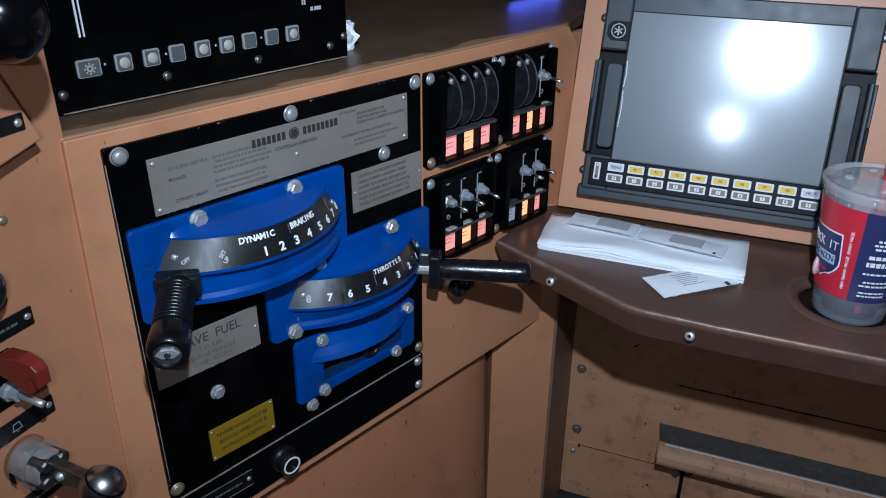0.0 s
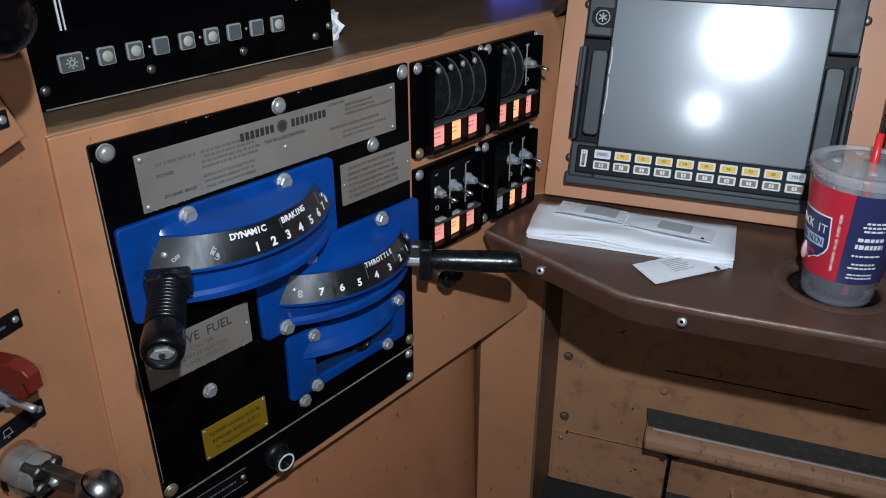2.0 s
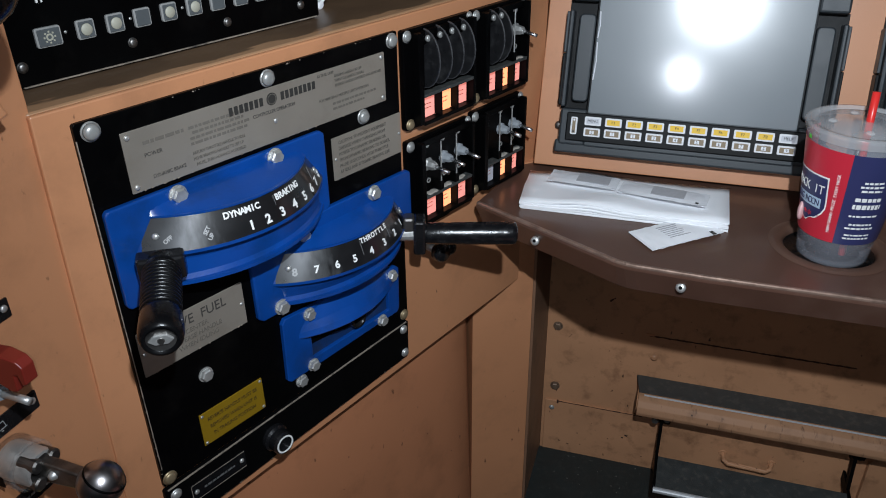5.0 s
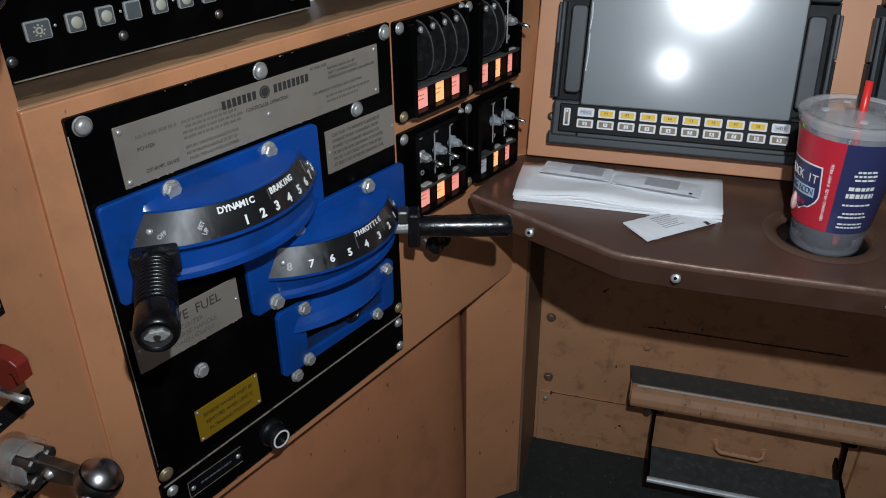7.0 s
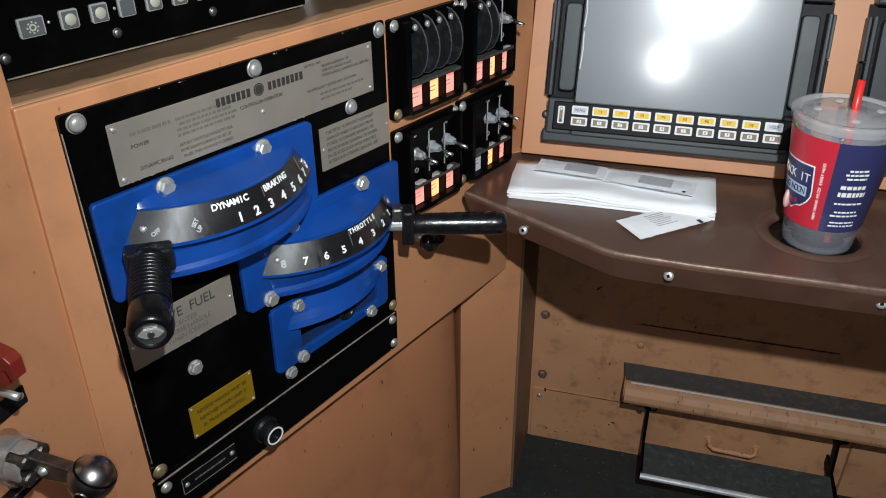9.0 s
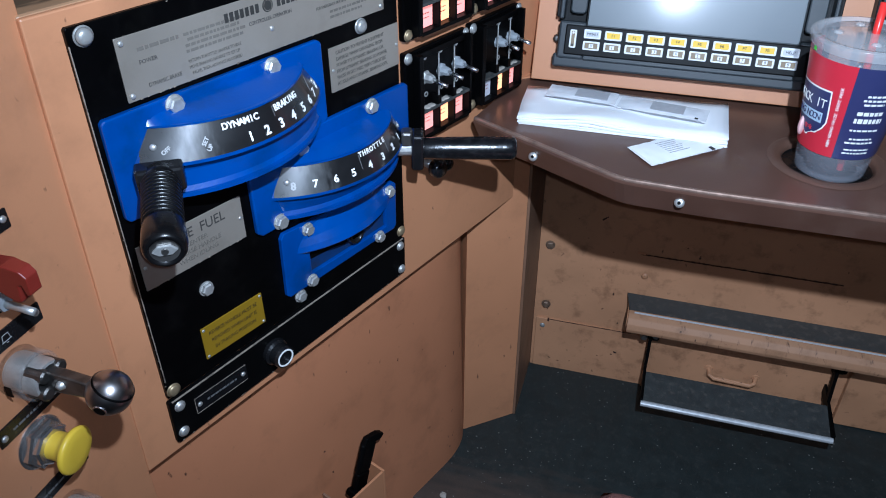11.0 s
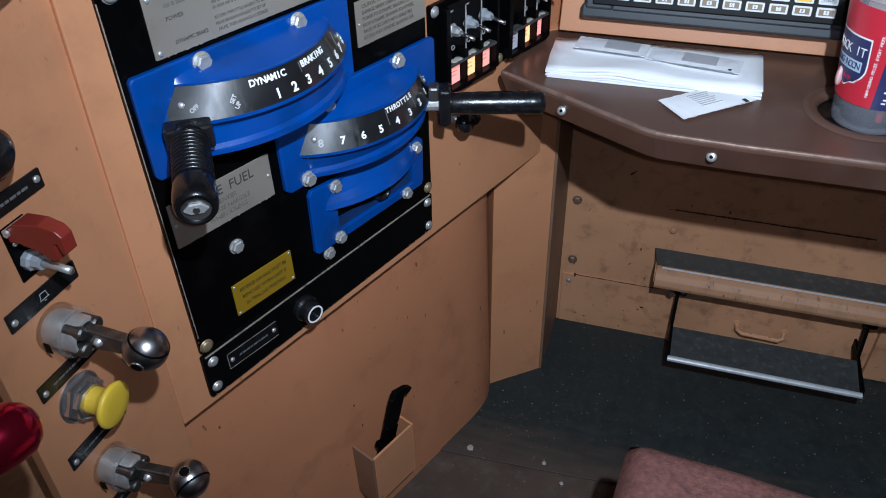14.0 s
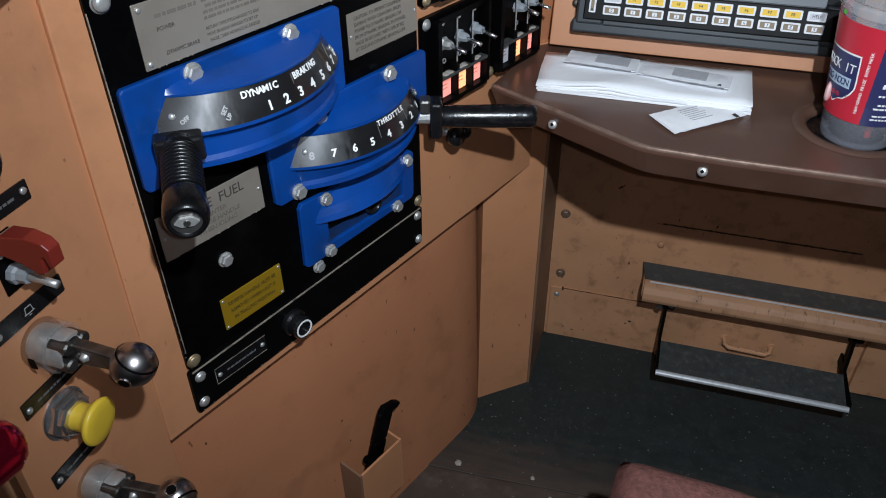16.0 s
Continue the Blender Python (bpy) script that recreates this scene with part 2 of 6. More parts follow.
SEAT = mat("red_brown_cloth", (0.165, 0.064, 0.052), 0.9, vary=0.75, scale=150, bump=1.0, bscale=380, dirt=(0.05, 0.022, 0.022), dirt_amount=0.75, dscale=60)
STEP_DARK = mat("grip_strip", (0.042, 0.045, 0.044), 0.6, vary=0.4, scale=60, bump=0.5, bscale=400, dirt=(0.12, 0.108, 0.092), dirt_amount=0.6, dscale=85)
LAMP_ORANGE = glow("lit_orange", (1.0, 0.34, 0.14), 1.9, (0.6, 0.28, 0.14))
LAMP_PINK = glow("lit_pink", (1.0, 0.27, 0.20), 0.90, (0.62, 0.36, 0.32))
LAMP_OFF = mat("unlit_lens", (0.6, 0.6, 0.66), 0.4, vary=0.1)
CUP_CLEAR = film("clear_plastic", (0.60, 0.62, 0.70), 0.12, 0.15)
CUP_RED = mat("cup_red", (0.55, 0.025, 0.045), 0.35, vary=0.06)
CUP_NAVY = mat("cup_navy", (0.03, 0.035, 0.11), 0.35, vary=0.1)
STRAW = mat("red_straw", (0.75, 0.035, 0.03), 0.3, vary=0.05)
BLUE_GLOW = glow("blue_light", (0.12, 0.16, 1.0), 6.0, (0.2, 0.2, 0.8))
WALL_DARK = mat("cab_lining", (0.20, 0.12, 0.075), 0.6, vary=0.15, scale=6)

BROWN_TOP = mat("brown_desk_paint", (0.098, 0.049, 0.034), 0.34, vary=0.22, scale=22, bump=0.12, bscale=450, dirt=(0.14, 0.10, 0.078), dirt_amount=0.3, dscale=11, coat=0.12)
WORN_GLINT_RIM = mat("worn_rim", (0.30, 0.20, 0.155), 0.32, metal=0.55, vary=0.5, scale=70, dirt=(0.10, 0.055, 0.04), dirt_amount=0.9, dscale=26)
CHIPPED = mat("chipped_edge", (0.27, 0.225, 0.18), 0.6, vary=0.5, scale=150, dirt=(0.02, 0.02, 0.02), dirt_amount=0.95, dscale=60)
GRIT = mat("grit", (0.16, 0.155, 0.14), 0.8, vary=0.3, scale=100)
SEAT_DARK = mat("frayed_edge", (0.06, 0.022, 0.02), 0.9, vary=0.3, scale=150, bump=0.6, bscale=400)
PRINT_GREY = mat("grey_patch", (0.42, 0.42, 0.44), 0.5, vary=0.2, scale=200)
LIGHT_BLUE = mat("pale_blue_print", (0.45, 0.58, 0.70), 0.4, vary=0.05)
PINK_PRINT = mat("pink_print", (0.75, 0.45, 0.45), 0.4, vary=0.2, scale=100)
GREEN_PRINT = mat("bright_green_print", (0.10, 0.75, 0.05), 0.4, vary=0.05)
LID = film("cloudy_lid", (0.66, 0.65, 0.65), 0.2, 0.36)


# ---- mesh helpers ----
def part(name, bm, material, parent=None, label="", at=None):
    me = bpy.data.meshes.new(name)
    bm.normal_update()
    bm.to_mesh(me)
    bm.free()
    me.materials.append(material)
    ob = new(name, me)
    if parent:
        ob.parent = parent
    if at is not None:
        ob.matrix_basis = at
    if label:
        ob["label"] = label
    return ob


def thing(name, m, label, category, group="", kind=""):
    ob = new(name)
    ob.empty_display_size = 0.02
    ob.matrix_world = m
    return tagged(ob, label, category, group, kind)


def smooth(ob):
    for p in ob.data.polygons:
        p.use_smooth = True
    return ob


def box(x0, x1, y0, y1, z0, z1, bevel=0.0, seg=2, bm=None):
    b = bmesh.new()
    r = bmesh.ops.create_cube(b, size=1)
    bmesh.ops.transform(b, matrix=Matrix.Translation(((x0 + x1) / 2, (y0 + y1) / 2, (z0 + z1) / 2)) @ Matrix.Diagonal((x1 - x0, y1 - y0, z1 - z0, 1)), verts=b.verts)
    if bevel:
        bmesh.ops.bevel(b, geom=b.edges[:], offset=bevel, segments=seg, affect="EDGES", profile=0.5)
    return merge(bm, b)


def merge(bm, b):
    if bm is None:
        return b
    me = bpy.data.meshes.new("tmp")
    b.to_mesh(me)
    b.free()
    bm.from_mesh(me)
    bpy.data.meshes.remove(me)
    return bm


def prism(pts, depth, axis="y", start=0.0, bevel=0.0, bm=None, seg=2):
    """A flat outline given as (a, b), pushed along axis from start by depth. axis y: outline in x and z; z: in x and y; x: in y and z."""
    b = bmesh.new()

    def place(p, q):
        return {"y": (p[0], q, p[1]), "z": (p[0], p[1], q), "x": (q, p[0], p[1])}[axis]
    lo = [b.verts.new(place(p, start)) for p in pts]
    hi = [b.verts.new(place(p, start + depth)) for p in pts]
    b.faces.new(lo)
    b.faces.new(hi[::-1])
    k = len(pts)
    for i in range(k):
        b.faces.new((lo[i], hi[i], hi[(i + 1) % k], lo[(i + 1) % k]))
    bmesh.ops.recalc_face_normals(b, faces=b.faces)
    if bevel:
        bmesh.ops.bevel(b, geom=b.edges[:], offset=bevel, segments=seg, affect="EDGES", profile=0.5)
    return merge(bm, b)


def lathe(profile, n=28, axis="y", at=(0, 0, 0), bm=None, close=True):
    """A turned solid: profile of (distance along axis, radius)."""
    b = bmesh.new()
    rings = []
    for h, r in profile:
        ring = []
        for i in range(n):
            c, s = math.cos(2 * math.pi * i / n) * r, math.sin(2 * math.pi * i / n) * r
            p = {"y": (c, h, s), "z": (c, s, h), "x": (h, c, s)}[axis]
            ring.append(b.verts.new((p[0] + at[0], p[1] + at[1], p[2] + at[2])))
        rings.append(ring)
    for lo, hi in zip(rings, rings[1:]):
        for i in range(n):
            b.faces.new((lo[i], lo[(i + 1) % n], hi[(i + 1) % n], hi[i]))
    if close:
        b.faces.new(rings[0][::-1])
        b.faces.new(rings[-1])
    bmesh.ops.recalc_face_normals(b, faces=b.faces)
    return merge(bm, b)


def ball(r, at, bm=None, scale=(1, 1, 1), seg=32):
    b = bmesh.new()
    bmesh.ops.create_uvsphere(b, u_segments=seg, v_segments=seg // 2, radius=r)
    bmesh.ops.transform(b, matrix=Matrix.Translation(at) @ Matrix.Diagonal((*scale, 1)), verts=b.verts)
    return merge(bm, b)


def tube(points, r, n=12, bm=None):
    """A round bar through the points."""
    b = bmesh.new()
    rings = []
    pts = [Vector(p) for p in points]
    for i, p in enumerate(pts):
        d = (pts[min(i + 1, len(pts) - 1)] - pts[max(i - 1, 0)]).normalized()
        q = d.to_track_quat("Z", "Y").to_matrix()
        rings.append([b.verts.new(p + q @ Vector((math.cos(2 * math.pi * k / n) * r, math.sin(2 * math.pi * k / n) * r, 0))) for k in range(n)])
    for lo, hi in zip(rings, rings[1:]):
        best = min(range(n), key=lambda s: (lo[0].co - hi[s].co).length)
        for k in range(n):
            b.faces.new((lo[k], lo[(k + 1) % n], hi[(k + 1 + best) % n], hi[(k + best) % n]))
    b.faces.new(rings[0][::-1])
    b.faces.new(rings[-1])
    bmesh.ops.recalc_face_normals(b, faces=b.faces)
    return merge(bm, b)


def rounded(x0, x1, z0, z1, r, n=5):
    """Outline of a rectangle with round corners."""
    out = []
    for cx, cz, a0 in ((x1 - r, z1 - r, 0), (x0 + r, z1 - r, 90), (x0 + r, z0 + r, 180), (x1 - r, z0 + r, 270)):
        for i in range(n + 1):
            a = radians(a0 + 90 * i / n)
            out.append((cx + r * math.cos(a), cz + r * math.sin(a)))
    return out


def words(text, size, material, parent, m, name="lettering", label="", depth=0.0002, align="CENTER", stretch=1.0, bold=0.0):
    """Writing as a thin raised mesh; it stands in x and z of the pose m, read from -y."""
    cu = bpy.data.curves.new("txt", "FONT")
    cu.body, cu.size, cu.align_x, cu.align_y, cu.extrude = text, size, align, "CENTER", depth
    cu.resolution_u, cu.offset = 3, bold * size
    tmp = bpy.data.objects.new("txt", cu)
    scene.collection.objects.link(tmp)
    dg = bpy.context.evaluated_depsgraph_get()
    me = bpy.data.meshes.new_from_object(tmp.evaluated_get(dg))
    bpy.data.objects.remove(tmp)
    bpy.data.curves.remove(cu)
    me.transform(pose(0, 0, 0, 90) @ Matrix.Diagonal((stretch, 1, 1, 1)))
    me.materials.clear()
    me.materials.append(material)
    ob = new(name, me)
    ob.parent = parent
    ob.matrix_basis = m
    if label:
        ob["label"] = label
    return ob


def bars(rows, material, parent, name="print_block"):
    """Lines of writing too small to read: rows of (x0, x1, z, height, y)."""
    rnd = random.Random(len(rows) * 7 + int(abs(rows[0][0]) * 1e4))
    bm = bmesh.new()
    for x0, x1, z, h, y in rows:
        x = x0
        while x < x1 - h * 0.4:
            w = min(h * rnd.uniform(0.9, 3.2), x1 - x)
            v = [bm.verts.new(p) for p in ((x, y, z - h / 2), (x + w, y, z - h / 2), (x + w, y, z + h / 2), (x, y, z + h / 2))]
            bm.faces.new(v)
            x += w + h * 0.4
    ob = part(name, bm, material, parent)
    ob["kind"] = "stuff"
    return ob


def bolt(parent, x, y, z, r=0.008, h=0.006, material=None, name="bolt", hexed=True):
    """A bolt head with a washer, standing out towards -y."""
    bm = lathe([(y, r * 1.18), (y - 0.0012, r * 1.18)], 20, at=(x, 0, z))
    if hexed:
        lathe([(y - 0.0012, r), (y - h * 0.8, r), (y - h, r * 0.82)], 6, at=(x, 0, z), bm=bm)
    else:
        lathe([(y - 0.0012, r), (y - h * 0.6, r * 0.95), (y - h * 0.9, r * 0.7), (y - h, r * 0.3)], 18, at=(x, 0, z), bm=bm)
    ob = part(name, bm, material or STEEL, parent)
    if not hexed:
        smooth(ob)
    return ob

# ---- the shell of the cab ----
def shell(name, bm, material, label, m=None):
    ob = part(name, bm, material)
    if m is not None:
        ob.matrix_world = m
    return tagged(ob, label, "wall" if "wall" in name else name.replace("_", " "), kind="structure")


shell("floor", box(-2.2, 2.6, -2.4, 2.6, -0.05, 0.0), FLOOR_BROWN, "worn brown cab floor with grit on it")
shell("ceiling", box(-2.2, 2.6, -2.4, 2.6, 2.15, 2.2), WALL_DARK, "plain tan cab ceiling")
shell("wall_west", box(-2.25, -2.2, -2.4, 2.6, 0, 2.15), WALL_DARK, "plain tan cab wall behind the desk")
shell("wall_east", box(2.6, 2.65, -2.4, 2.6, 0, 2.15), WALL_DARK, "plain tan cab wall")
shell("wall_south", box(-2.2, 2.6, -2.45, -2.4, 0, 2.15), WALL_DARK, "plain tan cab rear wall")
shell("wall_north", box(-2.2, 2.6, 2.6, 2.65, 0, 2.15), WALL_DARK, "plain tan cab front wall")
DESK_Z = 0.7178

# ---- control stand: the folded sheet-metal body ----
stand = thing("control_stand", MA, "tan painted sheet-metal locomotive control stand with a folded face", "control stand")
part("face_panel", prism([(-0.0545, 0.4965), (0.664, 0.5175), (0.674, 0.952), (0.650, 0.982), (-0.0405, 0.982)], 0.010, "y", 0.0, 0.0016), TAN, stand)
part("ledge", prism([(-0.041, 0.004), (0.648, 0.004), (0.71, 0.035), (0.90, 0.10), (0.90, 0.62), (-0.060, 0.62)], 0.02, "z", 0.9635, 0.003), LEDGE_PAINT, stand, "brown painted top ledge")
LPY = 0.012


def bend(a):
    """Depth of the lower panel: flat, then curving back towards the corner."""
    t = max(0.0, a - 0.440)
    return LPY + 0.026 * (t / 0.116) ** 3.4


cols = [-0.075, 0.20, 0.42] + [0.440 + 0.0076 * k for k in range(17)]
def parted(bm):
    """Cut the mesh along its sharp edges, so that only soft bends shade smoothly."""
    bmesh.ops.split_edges(bm, edges=[e for e in bm.edges if len(e.link_faces) == 2 and e.calc_face_angle() > 0.6])
    return bm


part("lower_panel", parted(prism([(a, bend(a)) for a in cols] + [(a, bend(a) + 0.012) for a in cols[::-1]], 0.55, "z", 0.0)), TAN_GRIMY_SHADED, stand)
LEAN = 0.016 / 0.55      # the lower panel leans back under the face
for v in stand.children[-1].data.vertices:
    v.co.y += LEAN * v.co.z
for p in stand.children[-1].data.polygons:
    p.use_smooth = abs(p.normal.z) < 0.5 and abs(p.normal.x) < 0.9
part("return_panel", box(0.40, 0.655, 0.0105, 0.06, 0.524, 0.529), TAN, stand)
part("side_panel", box(0.652, 0.662, 0.011, 0.12, 0.52, 0.952), TAN, stand)
part("corner_filler", box(0.655, 0.76, 0.030, 0.040, 0.52, 0.962), TAN_WORN, stand)
lc = thing("lever_console", MC, "tan painted folded console face carrying labelled levers", "control console")
part("face_panel", prism([(0.0, 0.0), (0.003, 0.5), (0.022, 0.99), (0.022, 1.35), (-0.118, 1.35), (-0.146, 0.764), (-0.1515, 0.56), (-0.165, 0.0)], 0.012, "y", 0.0, 0.001), TAN, lc)
part("end_panel", box(-0.70, -0.05, 0.06, 0.07, 0.0, 1.35), TAN_WORN, lc)


def rivet(parent, x, z, y=-0.001, r=0.0035, material=None):
    bm = lathe([(y, r), (y - r * 0.35, r * 0.92), (y - r * 0.6, r * 0.5)], 14, at=(x, 0, z))
    return smooth(part("rivet", bm, material or STEEL, parent))


# ---- control panel ----
cp = thing("locomotive_controller", MA, "black steel locomotive panel with engraved plates and blue guards", "control panel")
part("base_plate", prism([(-0.013, 0.9675), (-0.0115, 0.969), (0.358, 0.969), (0.3595, 0.9675), (0.3585, 0.5905), (0.357, 0.589), (-0.0135, 0.5765), (-0.0150, 0.578)], 0.005, "y", -0.005, 0.0008), BLACK, cp)
PY = -0.005
lower = part("lower_plate", prism([(-0.0165, 0.570), (-0.015, 0.572), (0.355, 0.585), (0.3575, 0.583), (0.3565, 0.530), (0.354, 0.5275), (-0.015, 0.5120), (-0.0175, 0.514)], 0.006, "y", -0.006, 0.0008), BLACK_MATT, cp, "narrow black lower plate")

np_ = part("name_plate", prism(rounded(0.020, 0.334, 0.897, 0.952, 0.001), 0.0015, "y", PY - 0.0015, 0.0004), PLATE, cp, "engraved steel instruction plate", pose(0.0025, 0, -0.001))
y = PY - 0.0018
for x0, step, n in ((0.1270, 0.00585, 7), (0.1880, 0.00575, 8)):
    for k in range(n):
        part("maker_mark", box(x0 + step * k, x0 + step * k + 0.0040, y - 0.0002, y + 0.0002, 0.9366, 0.9446), INK, np_, "plain black block")
em = part("round_emblem", lathe([(y + 0.0003, 0.0062), (y, 0.0062)], 24, at=(0.1768, 0, 0.9405)), INK, np_, "plain black round mark")
part("emblem_ring", lathe([(y - 0.0003, 0.0050), (y - 0.0003, 0.0046)], 24, at=(0.1768, 0, 0.9405), close=False), PLATE, em)
words("CONTROLLER OPERATION", 0.0050, FAINT_INK, np_, pose(0.1785, y, 0.9285), stretch=0.85)
bars([(0.038, 0.078, 0.9385, 0.0032, y)], BAR_INK, np_)
words("POWER", 0.0050, FAINT_INK, np_, pose(0.046, y, 0.9275))
words("DYNAMIC BRAKE", 0.0050, FAINT_INK, np_, pose(0.058, y, 0.9065), stretch=0.85)
bars([(0.083, 0.150, 0.9385, 0.0026, y), (0.086, 0.142, 0.9335, 0.0026, y), (0.083, 0.148, 0.9285, 0.0026, y), (0.083, 0.145, 0.9235, 0.0026, y)], BAR_INK, np_)
for x, z, t in ((0.083, 0.9145, "RETURN THROTTLE HANDLE TO IDLE"), (0.083, 0.9090, "MOVE BRAKING HANDLE TO SET UP"), (0.085, 0.9035, "PAUSE, THEN ADVANCE AS DESIRED"),
                (0.259, 0.9430, "BRAKING HANDLE IN OFF"), (0.259, 0.9380, "THROTTLE HANDLE IN IDLE"), (0.259, 0.9330, "REVERSE HANDLE CENTERED AND REMOVED"), (0.236, 0.9215, "FOR EMERGENCY MULTIPLE UNIT SHUTDOWN")):
    words(t, 0.0042, SMALL_INK, np_, pose(x, y, z), align="LEFT", stretch=0.80)
words("AS TRAIL UNIT:", 0.0042, SMALL_INK, np_, pose(0.236, y, 0.9475), align="LEFT", stretch=0.80)
bars([(0.254, 0.318, 0.9145, 0.0026, y), (0.254, 0.300, 0.9090, 0.0026, y)], BAR_INK, np_)
for x, z in ((0.025, 0.947), (0.329, 0.947), (0.329, 0.902), (0.025, 0.902), (0.1785, 0.918)):
    rivet(np_, x, z, PY - 0.0015, 0.0026)
cpl = part("caution_plate", prism(rounded(0.2475, 0.3550, 0.8275, 0.8765, 0.001), 0.0015, "y", PY - 0.0015, 0.0004), PLATE, cp, "engraved steel caution plate", pose(0.003, 0, -0.0005))
for i, t in enumerate(("CAUTION: TO PREVENT EQUIPMENT", "DAMAGE WHEN CHANGING FROM", "POWER TO DYNAMIC BRAKING OR", "FROM DYNAMIC BRAKING TO POWER,", "PAUSE 10 SECONDS WITH THROTTLE", "AT IDLE AND DYNAMIC BRAKING OFF.")):
    words(t, 0.0056, SMALL_INK, cpl, pose(0.2565, PY - 0.0018, 0.8695 - i * 0.0068), align="LEFT", stretch=0.80)
rivet(cpl, 0.2515, 0.852, PY - 0.0015, 0.0018)
rivet(cpl, 0.3515, 0.852, PY - 0.0015, 0.0018)
fp = part("fuel_plate", prism(rounded(-0.0075, 0.1115, 0.7175, 0.767, 0.001), 0.0015, "y", PY - 0.0015, 0.0004), PLATE, cp, "engraved steel plate reading SAVE FUEL", pose(0.0015, 0, -0.0028))
words("SAVE  FUEL", 0.0150, FAINT_INK, fp, pose(0.056, PY - 0.0018, 0.7555), stretch=0.92)
for i, t in enumerate(("CENTER", "REVERSE HANDLE", "WHEN IDLING")):
    words(t, 0.0074, BAR_INK, fp, pose(0.054, PY - 0.0018, 0.7435 - i * 0.0080), stretch=0.95)
rivet(fp, 0.1075, 0.7425, PY - 0.0015, 0.002)
rivet(fp, -0.0035, 0.7425, PY - 0.0015, 0.002)
yp = part("yellow_plate", prism(rounded(0.0365, 0.1175, 0.5975, 0.639, 0.001), 0.0015, "y", PY - 0.0015, 0.0004), YELLOW_PLATE, cp, "yellow brass notice plate", pose(0.001, 0, -0.002))
for i, t in enumerate(("REVERSE HANDLE MUST BE", "REMOVED WHEN UNIT IS", "IN TRAILING POSITION")):
    words(t, 0.0066, GOLD_INK, yp, pose(0.077, PY - 0.0018, 0.6285 - i * 0.0102), stretch=0.80)
for x, z in ((0.0395, 0.636), (0.1145, 0.636), (0.1145, 0.6005), (0.0395, 0.6005)):
    rivet(yp, x, z, PY - 0.0015, 0.0019)
def ragged(parent, x0, z0, x1, z1, y, n, seed, size=0.0016):
    """Small bare nicks where the paint has chipped along an edge."""
    rnd = random.Random(seed)
    bm = bmesh.new()
    for _ in range(n):
        f = rnd.random()
        cx, cz = x0 + (x1 - x0) * f, z0 + (z1 - z0) * f
        w = size * rnd.uniform(0.4, 1.6)
        pts = [(cx + w * rnd.uniform(0.5, 1.1) * math.cos(k * 1.2566), cz + w * rnd.uniform(0.25, 0.6) * math.sin(k * 1.2566)) for k in range(5)]
        prism(pts, 0.0005, "y", y - 0.0005, bm=bm)
    ob = part("chipped_edge", bm, CHIPPED, parent, "bare nicks along the edge")
    ob["kind"] = "stuff"


ragged(cp, -0.0140, 0.5780, -0.0125, 0.9660, PY + 0.0002, 15, 1, 0.0008)
ragged(cp, -0.010, 0.9680, 0.356, 0.9680, PY, 14, 3, 0.0010)
ragged(lower, -0.015, 0.5130, 0.354, 0.5285, -0.006, 18, 4, 0.0010)
ragged(np_, 0.022, 0.8974, 0.332, 0.8974, PY - 0.0015, 22, 6, 0.0012)
ragged(cpl, 0.249, 0.8279, 0.354, 0.8279, PY - 0.0015, 18, 7, 0.0014)
ragged(fp, -0.006, 0.7178, 0.110, 0.7178, PY - 0.0015, 14, 8, 0.0012)
# bolts of the panel
for x, z in ((0.0, 0.960), (0.178, 0.960), (0.350, 0.960), (0.300, 0.887)):
    bolt(cp, x, PY, z, 0.0072, 0.006, CAP, hexed=False)
for x, z in ((0.055, 0.681), (0.1725, 0.5985)):
    bolt(cp, x, PY, z, 0.0070, 0.006)
bolt(cp, -0.007, PY, 0.585, 0.0068, 0.004, BRASS, hexed=False)
bolt(cp, 0.351, PY, 0.597, 0.0062, 0.004, BRASS, hexed=False)
for x, z in ((-0.0055, 0.5605), (-0.0085, 0.5245), (0.3475, 0.5750), (0.3485, 0.5365)):
    bolt(lower, x, -0.006, z, 0.0055, 0.004, hexed=False)
lb = part("name_strip", prism(rounded(0.0105, 0.081, 0.535, 0.558, 0.001), 0.0012, "y", -0.0075, 0.0003), BLACK_GLOSS, lower, "small black engraved strip")
bars([(0.026, 0.066, 0.5465, 0.0026, -0.0080)], DIM_INK, lb)
rivet(lb, 0.0165, 0.5465, -0.0075, 0.003)
rivet(lb, 0.0755, 0.5465, -0.0075, 0.003)
for x0, x1, z0, z1 in ((0.0110, 0.0805, 0.5570, 0.5576), (0.0110, 0.0116, 0.5355, 0.5576), (0.0110, 0.0805, 0.5354, 0.5358)):
    part("strip_border", box(x0, x1, -0.0079, -0.0074, z0, z1), CHIPPED, lb)
part("chipped_edge", prism([(-0.013, 0.5706), (0.353, 0.5836), (0.353, 0.5850), (-0.013, 0.5720)], 0.0013, "y", -0.0072), CHIPPED, lower, "paint chipped along the top edge")
part("chipped_edge", box(-0.0134, -0.0126, -0.0056, -0.0045, 0.60, 0.955), CHIPPED, cp, "paint chipped along the side edge")
pb = part("push_button", lathe([(-0.006, 0.0165), (-0.011, 0.0165), (-0.0135, 0.0140), (-0.023, 0.0140), (-0.0260, 0.0128), (-0.0260, 0.0085), (-0.022, 0.0080)], 32, at=(0.1230, 0, 0.5475)), BLACK_GLOSS, lower, "black push button with a white ring")
part("ring", lathe([(-0.0255, 0.0114), (-0.0266, 0.0114), (-0.0266, 0.0094), (-0.0255, 0.0094)], 32, at=(0.1230, 0, 0.5475), close=False), WHITE_INK, pb)


